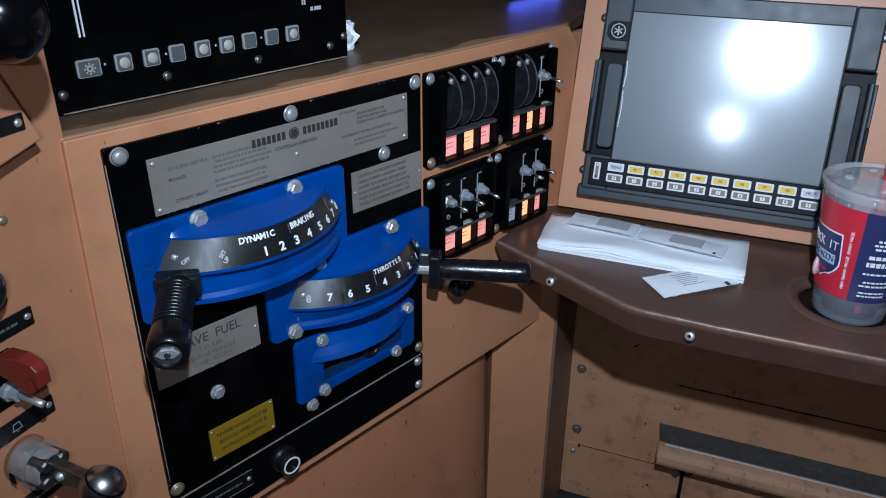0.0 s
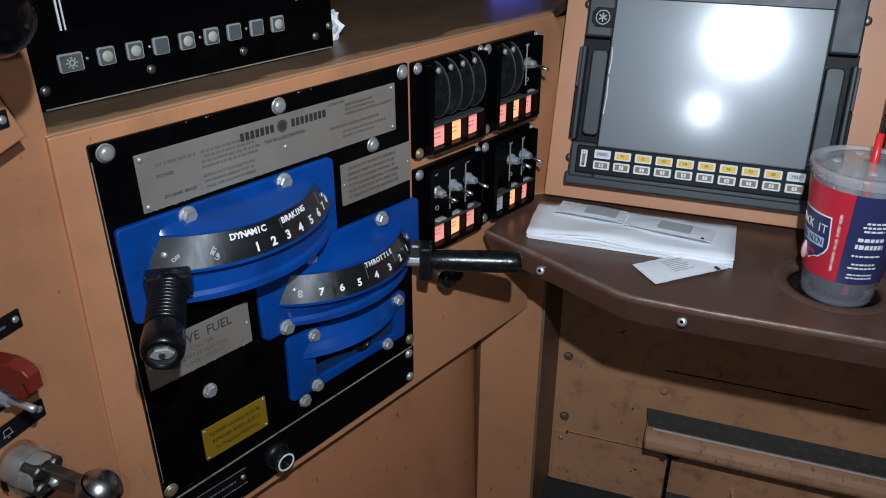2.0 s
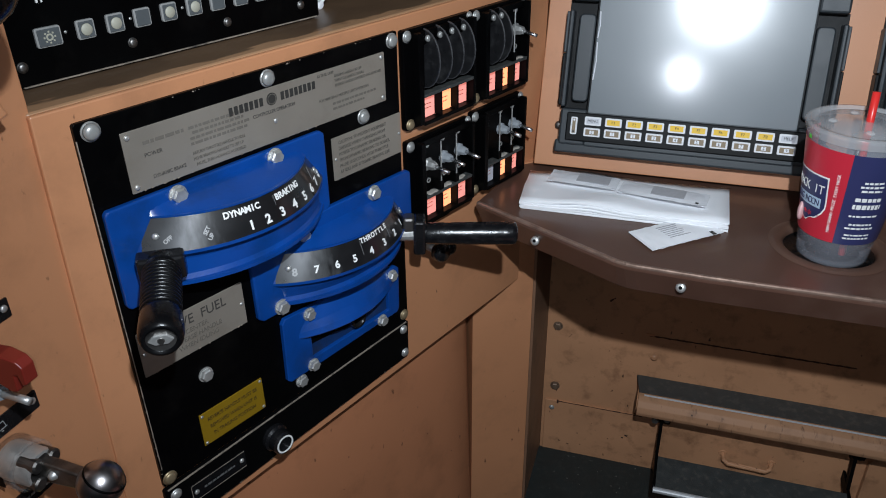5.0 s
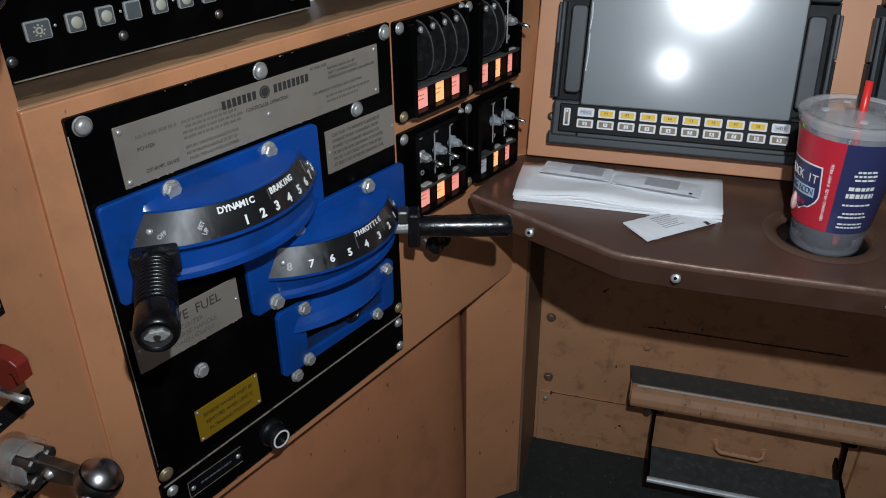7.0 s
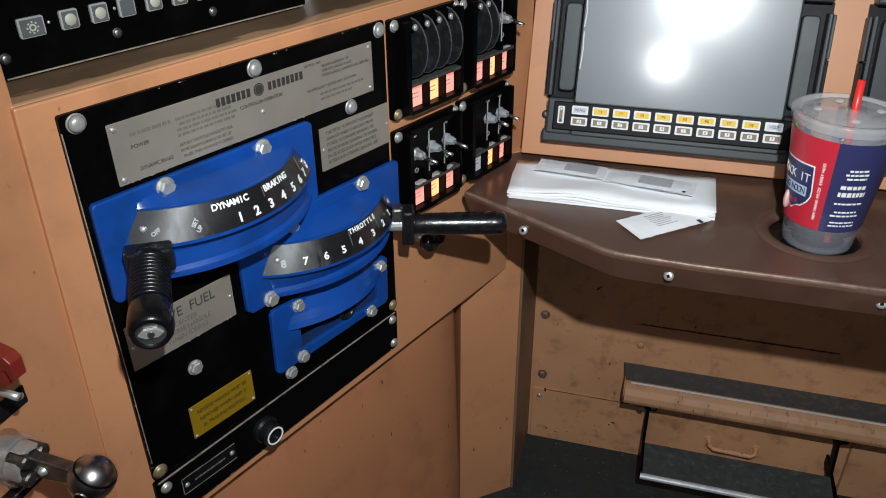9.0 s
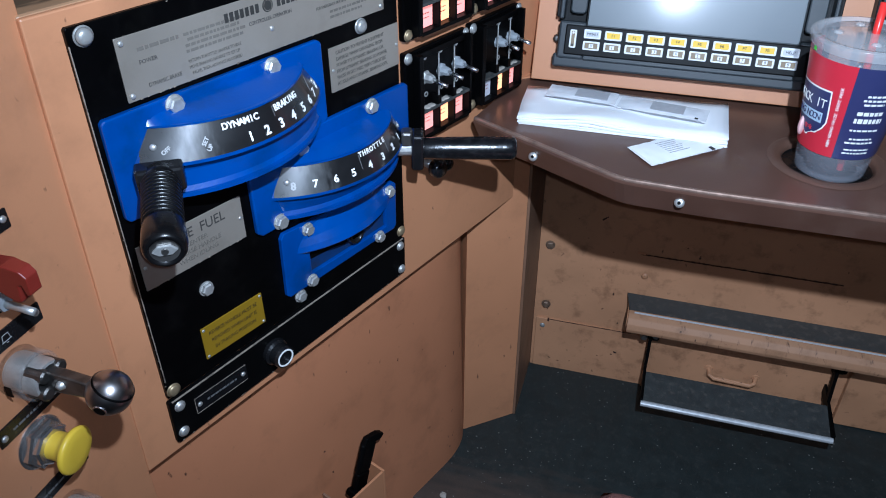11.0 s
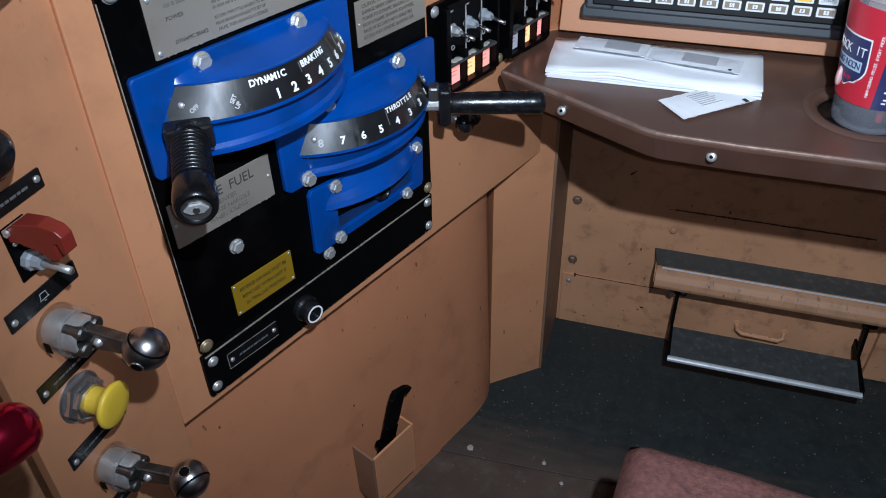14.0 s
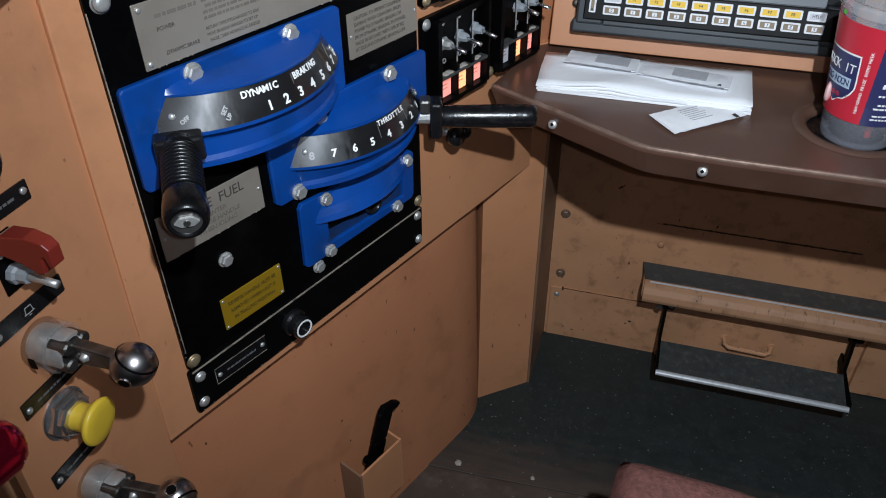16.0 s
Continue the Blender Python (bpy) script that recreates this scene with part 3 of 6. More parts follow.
# ---- blue lever guards ----
def arc(ac, chord, sag, n=28):
    r = (chord * chord / 4 + sag * sag) / (2 * sag)
    half = math.asin(min(1, chord / 2 / r))
    return [(ac + r * math.sin(-half + 2 * half * i / n), r * math.cos(-half + 2 * half * i / n) - (r - sag)) for i in range(n + 1)]


def loft(rows, bm=None):
    b = bmesh.new()
    grid = [[b.verts.new(p) for p in row] for row in rows]
    b.verts.index_update()
    for lo, hi in zip(grid, grid[1:]):
        for i in range(len(lo) - 1):
            b.faces.new((lo[i], lo[i + 1], hi[i + 1], hi[i]))
    bmesh.ops.recalc_face_normals(b, faces=b.faces)
    return merge(bm, b)


def hood(ac, rows, n=28, crisp=True):
    """rows of (z, chord, sagitta, setback); each strip keeps its own edges."""
    out = []
    for z, c, s, back in rows:
        out.append([(x, PY - 0.002 - max(-0.001, d - back), z) for x, d in arc(ac, c, max(s, 0.002), n)])
    bm = loft(out)
    for e in bm.edges:
        a, b = e.verts
        if abs(a.co.x - b.co.x) > 1e-5 and a.index // (n + 1) == b.index // (n + 1):
            e.smooth = False
    return bm


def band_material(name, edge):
    """Glossy black plate; a reflection is painted in bright metal up to about x = edge."""
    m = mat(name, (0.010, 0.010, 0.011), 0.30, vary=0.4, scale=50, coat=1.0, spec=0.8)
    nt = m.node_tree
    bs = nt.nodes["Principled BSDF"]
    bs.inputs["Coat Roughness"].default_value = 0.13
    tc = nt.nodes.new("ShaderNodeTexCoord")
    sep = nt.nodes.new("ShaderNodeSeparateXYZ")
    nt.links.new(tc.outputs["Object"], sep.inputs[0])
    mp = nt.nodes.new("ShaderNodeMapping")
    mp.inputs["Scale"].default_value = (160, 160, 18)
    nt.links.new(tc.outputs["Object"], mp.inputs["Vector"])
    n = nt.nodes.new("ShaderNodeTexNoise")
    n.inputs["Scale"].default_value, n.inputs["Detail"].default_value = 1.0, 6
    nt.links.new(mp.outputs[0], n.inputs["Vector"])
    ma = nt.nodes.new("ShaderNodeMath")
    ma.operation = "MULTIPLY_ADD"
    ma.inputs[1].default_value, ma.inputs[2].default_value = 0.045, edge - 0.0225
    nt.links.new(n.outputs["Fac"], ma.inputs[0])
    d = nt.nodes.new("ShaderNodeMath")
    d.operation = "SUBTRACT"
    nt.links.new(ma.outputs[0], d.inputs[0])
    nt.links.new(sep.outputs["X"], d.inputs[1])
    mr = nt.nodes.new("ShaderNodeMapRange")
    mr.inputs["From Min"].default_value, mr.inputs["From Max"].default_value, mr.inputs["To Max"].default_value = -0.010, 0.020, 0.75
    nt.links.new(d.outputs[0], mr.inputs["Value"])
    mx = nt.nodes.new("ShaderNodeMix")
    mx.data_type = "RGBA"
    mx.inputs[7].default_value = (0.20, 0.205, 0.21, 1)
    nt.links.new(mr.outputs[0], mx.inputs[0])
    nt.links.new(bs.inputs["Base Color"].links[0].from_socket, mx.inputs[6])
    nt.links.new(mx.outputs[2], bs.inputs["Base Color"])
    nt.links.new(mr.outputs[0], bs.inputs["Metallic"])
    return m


def guard(outline, thick, ac, top, bot, lip, bolts, label):
    """Blue cast guard: plate, bulging hood with a lever slot, curved label band."""
    g = part("lever_guard", prism(outline, thick, "y", PY - thick, 0.0018, seg=3), BLUE, cp, label)
    z1, c1, s1 = top
    z2, c2, s2 = bot
    z3, c3, s3 = lip
    shape = [(z1 + 0.0125, c1 * 1.06, 0.004, 0.003), (z1 + 0.0022, c1 * 1.01, s1 * 0.985, 0), (z1 + 0.0022, c1 * 1.01, s1 + 0.003, 0), (z1 + 0.0006, c1 * 1.01, s1 + 0.003, 0), (z1, c1, s1, 0),
             (z2, c2, s2, 0), (z2, c2, s2 + 0.0025, 0), (z2 - 0.003, c2, s2 + 0.0025, 0), (z2 - 0.003, c2, s2, 0.006), (z2 - 0.0125, c2, s2, 0.009), (z3 + 0.008, c3, s3, 0.004),
             (z3 + 0.0035, c3, s3, 0.002), (z3 + 0.0035, c3, s3 + 0.003, 0), (z3, c3, s3 + 0.003, 0), (z3 - 0.001, c3, s3, 0), (z3, c3, s3, s3)]
    h = smooth(part("hood", hood(ac, shape), BLUE, g))
    band_rows = []
    for k in range(5):
        f = k / 4
        zz, cc, ss = z1 + (z2 - z1) * f, c1 + (c2 - c1) * f, s1 + 0.001 + (s2 - s1 - 0.001) * f
        band_rows.append([(x, PY - 0.0036 - d, zz) for x, d in arc(ac, cc * 0.985, ss, 40)])
    smooth(part("label_band", loft(band_rows), band_material("scale_band", ac - c2 * 0.5 + 0.055), g, "glossy black scale band with a painted reflection at one end"))
    for x, z in bolts:
        bolt(g, x, PY - thick, z, 0.0078, 0.007)
    return g


def on_band(g, text, x, frac, size, ac, top, bot, material=None, turn=0.0, stretch=0.9):
    """Writing on the curved, sloping band at x along the panel; frac 0 at its top and 1 at its bottom."""
    zz = top[0] + (bot[0] - top[0]) * frac
    c = (top[1] + (bot[1] - top[1]) * frac) * 0.985
    s = top[2] + 0.001 + (bot[2] - top[2] - 0.001) * frac
    r = (c * c / 4 + s * s) / (2 * s)
    a = math.asin(max(-0.99, min(0.99, (x - ac) / r)))
    d = r * math.cos(a) - (r - s)
    slope = math.degrees(math.atan2((bot[2] - top[2]), top[0] - bot[0]))
    m = pose(x, PY - 0.0041 - d, zz, 0, 0, math.degrees(a)) @ pose(0, 0, 0, -slope, 0, 0) @ pose(0, 0, 0, 0, -turn, 0)
    return words(text, size, material or WHITE_INK, g, m, stretch=stretch * 1.12, bold=0.034)


def band_word(g, text, x0, x1, frac, size, ac, top, bot):
    w = (x1 - x0) / (len(text) - 1)
    for i, ch in enumerate(text):
        on_band(g, ch, x0 + w * i, frac, size, ac, top, bot, stretch=0.86)


T1, B1, L1, AC1 = (0.872, 0.186, 0.043), (0.844, 0.228, 0.053), (0.808, 0.224, 0.047), 0.119
g1 = guard([(-0.0085, 0.8885), (-0.0055, 0.892), (0.232, 0.892), (0.2365, 0.8885), (0.2365, 0.806), (0.232, 0.802), (0.012, 0.802), (0.006, 0.794), (-0.005, 0.794), (-0.0085, 0.798)],
           0.007, AC1, T1, B1, L1, ((0.060, 0.884), (0.170, 0.884)), "blue painted dynamic brake lever guard")
for ch, x in zip("12345678", (0.101, 0.119, 0.137, 0.155, 0.173, 0.189, 0.203, 0.217)):
    on_band(g1, ch, x, 0.74, 0.0122, AC1, T1, B1)
band_word(g1, "DYNAMIC", 0.0815, 0.1120, 0.22, 0.0084, AC1, T1, B1)
band_word(g1, "BRAKING", 0.1355, 0.1655, 0.22, 0.0084, AC1, T1, B1)
on_band(g1, "SET", 0.0625, 0.52, 0.0052, AC1, T1, B1, GREY_INK, turn=55)
on_band(g1, "UP", 0.0640, 0.72, 0.0052, AC1, T1, B1, GREY_INK, turn=55)
on_band(g1, "OFF", 0.0335, 0.62, 0.0052, AC1, T1, B1, GREY_INK, turn=34)
T2, B2, L2, AC2 = (0.775, 0.176, 0.039), (0.747, 0.214, 0.050), (0.716, 0.204, 0.038), 0.250
g2 = guard([(0.124, 0.776), (0.124, 0.800), (0.128, 0.803), (0.362, 0.803), (0.3665, 0.799), (0.3665, 0.722), (0.362, 0.718), (0.166, 0.718), (0.160, 0.708), (0.130, 0.708), (0.124, 0.713)],
           0.007, AC2, T2, B2, L2, ((0.302, 0.796), (0.154, 0.715), (0.193, 0.786), (0.349, 0.722)), "blue painted throttle lever guard")
# the 8 is greyed to imitate glare at this end
for ch, x in zip("87654321", (0.167, 0.186, 0.207, 0.228, 0.252, 0.275, 0.299, 0.322)):
    on_band(g2, ch, x, 0.66, 0.0112, AC2, T2, B2, GREY_INK if ch == "8" else None)
band_word(g2, "THROTTLE", 0.2425, 0.2835, 0.14, 0.0078, AC2, T2, B2)
on_band(g2, "IDLE", 0.344, 0.55, 0.006, AC2, T2, B2, turn=60)
for x in (0.240, 0.286, 0.331):
    on_band(g2, "|", x, 0.35, 0.016, AC2, T2, B2, DIM_INK, stretch=0.3)
on_band(g1, "|", 0.1315, 0.25, 0.010, AC1, T1, B1, DIM_INK, stretch=0.35)
on_band(g1, "|", 0.1965, 0.4, 0.022, AC1, T1, B1, DIM_INK, stretch=0.35)
for g, ac, t, b in ((g1, AC1, T1, B1), (g2, AC2, T2, B2)):
    for sgn in (-1, 1):
        c, s = (t[1] + b[1]) / 2 * 0.985, (t[2] + b[2]) / 2
        x = ac + sgn * (c / 2 - 0.010)
        r = (c * c / 4 + s * s) / (2 * s)
        d = math.sqrt(r * r - (x - ac) ** 2) - (r - s)
        bm = lathe([(0, 0.0032), (-0.0015, 0.0028), (-0.0022, 0.0012)], 14)
        smooth(part("screw", bm, STEEL, g, at=pose(x, PY - 0.0038 - d, (t[0] + b[0]) / 2, -20, 0, math.degrees(math.asin((x - ac) / r)))))

# reverser guard: a blue frame with a curved slot
g3 = part("reverser_guard", prism([(0.1525, 0.690), (0.157, 0.696), (0.1900, 0.6935), (0.1900, 0.6240), (0.3180, 0.6235), (0.3180, 0.6832), (0.334, 0.682), (0.339, 0.677), (0.337, 0.618), (0.333, 0.613), (0.155, 0.610), (0.1505, 0.614)], 0.006, "y", PY - 0.006, 0.0010, seg=2), BLUE, cp, "blue painted reverser guard with an open slot")
part("top_bar", prism([(0.1895, 0.6935), (0.3185, 0.6832), (0.3185, 0.6640), (0.1895, 0.6640)], 0.0055, "y", PY - 0.0057), BLUE, g3)
smooth(part("upper_lip", hood(0.250, [(0.692, 0.140, 0.004, 0.0), (0.676, 0.160, 0.016, 0.0), (0.668, 0.166, 0.023, 0), (0.6615, 0.168, 0.0270, 0), (0.6600, 0.168, 0.0270, 0.001), (0.6600, 0.168, 0.0270, 0.02)]), BLUE, g3))
part("slot_floor", box(0.1890, 0.3190, PY - 0.0013, PY - 0.0002, 0.6225, 0.6655), BLUE_DARK, g3, "dark mottled blue floor of the slot")
# black also covers the shade under the upper lip
part("slot", prism([(0.1905, 0.6640), (0.1905, 0.6410), (0.232, 0.6370), (0.246, 0.6330), (0.274, 0.6330), (0.286, 0.6400), (0.300, 0.6420), (0.300, 0.6640)], 0.0006, "y", PY - 0.0019), BLACK_MATT, g3, "reverser slot, its black spread over the lip's shade")
smooth(part("socket", lathe([(PY - 0.0015, 0.0125), (PY - 0.010, 0.0120), (PY - 0.0115, 0.0105), (PY - 0.0105, 0.0085), (PY - 0.004, 0.0080)], 26, at=(0.262, 0, 0.6420), close=False), BLACK_GLOSS, g3))
part("socket_bore", lathe([(PY - 0.0030, 0.0081), (PY - 0.0042, 0.0079)], 20, at=(0.262, 0, 0.6420)), BLACK_MATT, g3)
for x, z in ((0.190, 0.686), (0.188, 0.6155), (0.304, 0.616), (0.3255, 0.672)):
    bolt(g3, x, PY - 0.006, z, 0.0068, 0.0065)


# ---- lever handles ----
def along(p, q):
    """Pose at p whose x axis points to q."""
    p, q = Vector(p), Vector(q)
    return Matrix.Translation(p) @ (q - p).to_track_quat("X", "Z").to_matrix().to_4x4()


dl = part("brake_lever", tube([(0.080, PY + 0.02, 0.838), (0.016, PY - 0.024, 0.836)], 0.006), STEEL, cp, "dynamic brake lever with a ribbed black grip")
hb = along((0.0205, PY - 0.0270, 0.8350), (-0.0335, PY - 0.1080, 0.8275))
prof = [(-0.002, 0.0150), (0.008, 0.0150), (0.010, 0.0128)]
for i in range(11):
    h = 0.012 + i * 0.0053
    prof += [(h, 0.0150), (h + 0.0008, 0.0168), (h + 0.0022, 0.0168), (h + 0.0030, 0.0152), (h + 0.0036, 0.0126), (h + 0.0048, 0.0126)]
prof += [(0.0705, 0.0164), (0.075, 0.0170), (0.082, 0.0175), (0.092, 0.0178), (0.0985, 0.0171), (0.1030, 0.0150), (0.1040, 0.0122), (0.1005, 0.0114)]
grip = smooth(part("ribbed_grip", lathe(prof, 36, "x"), RUBBER, dl, "ribbed black rubber grip"))
grip.matrix_basis = hb
part("neck_block", box(-0.012, 0.006, -0.0205, 0.0205, -0.012, 0.012, 0.003), BLACK_GLOSS, dl, at=hb)
part("end_recess", lathe([(0.0970, 0.0116), (0.1010, 0.0116)], 28, "x"), DARK_STEEL, grip)
part("end_clip", prism([(-0.0100, 0.0), (-0.005, 0.0050), (0.005, 0.0050), (0.0100, 0.0), (0.005, -0.0040), (-0.005, -0.0040)], 0.0024, "x", 0.1008, 0.0006), STEEL, grip)
part("end_screw", lathe([(0.1030, 0.0030), (0.1042, 0.0026)], 16, "x"), DARK_STEEL, grip)

tl = part("throttle_lever", tube([(0.30, PY + 0.01, 0.738), (0.336, PY - 0.034, 0.737)], 0.0065), STEEL, cp, "throttle lever with a smooth black grip")
ht = along((0.336, PY - 0.034, 0.737), (0.4215, PY - 0.1325, 0.7345))
tg = smooth(part("smooth_grip", lathe([(0.016, 0.0118), (0.020, 0.0128), (0.040, 0.0134), (0.110, 0.0140), (0.120, 0.0140), (0.1245, 0.0128), (0.1268, 0.0095), (0.127, 0.0)], 36, "x", close=False), GRIP_WORN, tl, "worn smooth black grip"))
tg.matrix_basis = ht
part("collar_block", box(0.002, 0.0165, -0.013, 0.013, -0.0235, 0.0215, 0.003), BLACK_GLOSS, tl, at=ht)
part("clamp", box(-0.010, 0.003, -0.009, 0.009, 0.006, 0.024, 0.003), DARK_STEEL, tl, at=ht)
part("link", tube([(-0.022, 0, 0), (0.004, 0, 0)], 0.0085), STEEL, tl, at=ht)

# small knob and label below the switch boxes
kn = thing("release_knob", MA, "small black round knob on the tan face", "knob")
smooth(part("stem", tube([(0.400, 0.002, 0.682), (0.400, -0.022, 0.680)], 0.006), STEEL, kn))
smooth(part("knob_head", lathe([(-0.020, 0.008), (-0.024, 0.0125), (-0.034, 0.0125), (-0.038, 0.0095)], 26, at=(0.400, 0, 0.679)), BLACK_GLOSS, kn))
smooth(part("knob_side", ball(0.0105, (0.418, -0.028, 0.678)), BLACK_GLOSS, kn))
nl = thing("face_label", MA, "small black engraved label riveted under the switches", "label")
part("plate", prism(rounded(0.395, 0.452, 0.706, 0.722, 0.001), 0.0015, "y", -0.0015), BLACK, nl)
rivet(nl, 0.447, 0.715, -0.0015, 0.0022)

# ---- switch boxes ----
def switch_box(name, a0, a1, z0, z1, label, lamps, toggles, covers, chips=0):
    """Black toggle-switch box with three lamp windows below its switches."""
    t = thing(name, MA @ pose(a0 + 0.002, 0, z0 - 0.001), label, "switch box", "switch boxes on the stand face")
    w, h = a1 - a0, z1 - z0
    part("back_plate", prism(rounded(0, w, 0, h, 0.003), 0.008, "y", -0.008, 0.001), BLACK, t)
    f0, f1 = 0.021, w - 0.008
    lh = 0.036
    part("frame_left", box(0.013, f0, -0.020, -0.008, 0.006, h - 0.004, 0.0008), BLACK, t)
    part("frame_right", box(f1, w - 0.003, -0.020, -0.008, 0.006, h - 0.004, 0.0008), BLACK, t)
    part("frame_top", box(f0, f1, -0.013, -0.008, h - 0.012, h - 0.004, 0.0008), BLACK, t)
    part("frame_bottom", box(f0, f1, -0.020, -0.008, 0.004, 0.009, 0.0008), BLACK, t)
    part("shelf", box(f0, f1, -0.020, -0.008, lh + 0.002, lh + 0.006, 0.0008), STEP_DARK, t)
    cell = (f1 - f0) / 3
    for i in range(3):
        x0 = f0 + i * cell
        part("lamp_window", box(x0 + 0.0022, x0 + cell - 0.0030, -0.0105, -0.008, 0.0095, lh + 0.001, 0.0006), lamps[i], t, "lit orange window" if lamps[i] is LAMP_ORANGE else "pale window")
        bars([(x0 + 0.008, x0 + cell - 0.010, 0.026, 0.0012, -0.0108), (x0 + 0.008, x0 + cell - 0.010, 0.021, 0.0012, -0.0108)], LAMP_PRINT, t)
        if i:
            part("divider", box(x0 - 0.0018, x0 + 0.0010, -0.020, -0.008, 0.008, lh + 0.003, 0.0006), BLACK, t)
    for i in toggles:
        x = f0 + (i + 0.5) * cell
        zc = 0.079 if i >= 0 else 0
        bezel_mat = TOGGLE_BOOT if toggles[i] == "boot" else STEEL
        sw = part("toggle_switch", lathe([(-0.008, 0.0085), (-0.0105, 0.0085), (-0.012, 0.0065), (-0.018, 0.0058), (-0.022, 0.0045)], 8 if bezel_mat is TOGGLE_BOOT else 6, at=(x, 0, zc)), bezel_mat, t)
        smooth(part("bat", tube([(x, -0.020, zc), (x + 0.0006, -0.032, zc - 0.002), (x + 0.001, -0.042, zc - 0.0035)], 0.0024), CHROME, sw))
        bm = lathe([(-0.008, 0.0036), (-0.0105, 0.0033)], 12, at=(x - 0.002, 0, zc + 0.026))
        part("pin", bm, STEEL, t)
        part("ring_clip", lathe([(-0.0092, 0.0034), (-0.0102, 0.0034), (-0.0102, 0.0022), (-0.0092, 0.0022)], 14, at=(x, 0, zc - 0.022), close=False), STEEL, t)
        bm = bmesh.new()
        rnd = random.Random(i + int(a0 * 1000))
        for k in range(5):
            ball(0.0035, (x + rnd.uniform(-0.006, 0.006), -0.012 - rnd.uniform(0, 0.004), lh + 0.006), bm, (1.5, 1.0, 0.5), 8)
        d = part("dust_heap", bm, DUST, t, "grey dust on the shelf")
    for i in range(1, 3):
        if i in toggles:
            x = f0 + i * cell
            part("wire_guard", tube([(x - 0.001, -0.0185, h - 0.010), (x - 0.001, -0.0185, lh + 0.010)], 0.0009, 6), STEEL, t)
            part("guard_foot", box(x - 0.0045, x + 0.003, -0.020, -0.008, lh + 0.006, lh + 0.018, 0.001), BLACK, t)
    for x in covers:
        out = []
        for k in range(13):
            a = radians(-90 + 180 * k / 12)
            out.append((-0.010 - 0.024 * math.cos(a), 0.0805 + 0.034 * math.sin(a)))
        part("disc_guard", prism(out, 0.0024, "x", f0 + x * cell, 0.0010), GUARD_GREY, t, "black half-round switch guard")
        # lighter tube paints the highlight along the guard's edge
        part("guard_rim", tube([(f0 + x * cell + 0.0012, q[0], q[1]) for q in out], 0.0009, 6), GUARD_GLINT, t, "rim in a lighter grey for its highlight")
        part("guard_hinge", box(f0 + x * cell - 0.005, f0 + x * cell + 0.004, -0.016, -0.008, h - 0.018, h - 0.009, 0.001), BLACK, t)
        bm = lathe([(-0.016, 0.0042), (-0.019, 0.0038), (-0.020, 0.002)], 14, at=(f0 + x * cell, 0, h - 0.0125))
        smooth(part("guard_screw", bm, CAP, t))
    for x, z, m in ((0.006, h - 0.007, CAP), (0.007, 0.007, BRASS), (w - 0.004, h - 0.004, CAP)):
        bolt(t, x, -0.008, z, 0.0058 if x < 0.05 else 0.0042, 0.004, m, hexed=False)
    return t


LAMP_PRINT = mat("lamp_print", (0.40, 0.10, 0.05), 0.6)
TOGGLE_BOOT = mat("grey_boot", (0.27, 0.29, 0.31), 0.45, vary=0.15, scale=90)
DUST = mat("dust", (0.34, 0.31, 0.27), 0.9, vary=0.2, scale=200)
GUARD_GLINT = mat("guard_rim_glint", (0.045, 0.045, 0.048), 0.4, vary=0.5, scale=150)
GUARD_GREY = mat("scuffed_black", (0.012, 0.012, 0.013), 0.30, vary=0.5, scale=120, bump=0.12, bscale=700, dirt=(0.06, 0.06, 0.06), dirt_amount=0.35, dscale=60, coat=0.6)
ORPI = (LAMP_PINK, LAMP_ORANGE, LAMP_PINK)
switch_box("switch_box", 0.364, 0.486, 0.8505, 0.968, "black switch box with four half-round guards and lit windows", ORPI, {}, (0.35, 1.05, 1.75, 2.45))
switch_box("switch_box", 0.490, 0.602, 0.8495, 0.968, "black switch box with two guards and one toggle", ORPI, {2: "steel"}, (0.35, 0.95))
switch_box("switch_box", 0.364, 0.484, 0.7190, 0.8365, "black switch box with three toggles and lit windows", ORPI, {0: "steel", 1: "boot", 2: "boot"}, ())
switch_box("switch_box", 0.490, 0.602, 0.7200, 0.8385, "chipped black switch box with two toggles and one unlit window", (LAMP_OFF, LAMP_ORANGE, LAMP_PINK), {1: "boot", 2: "boot"}, ())

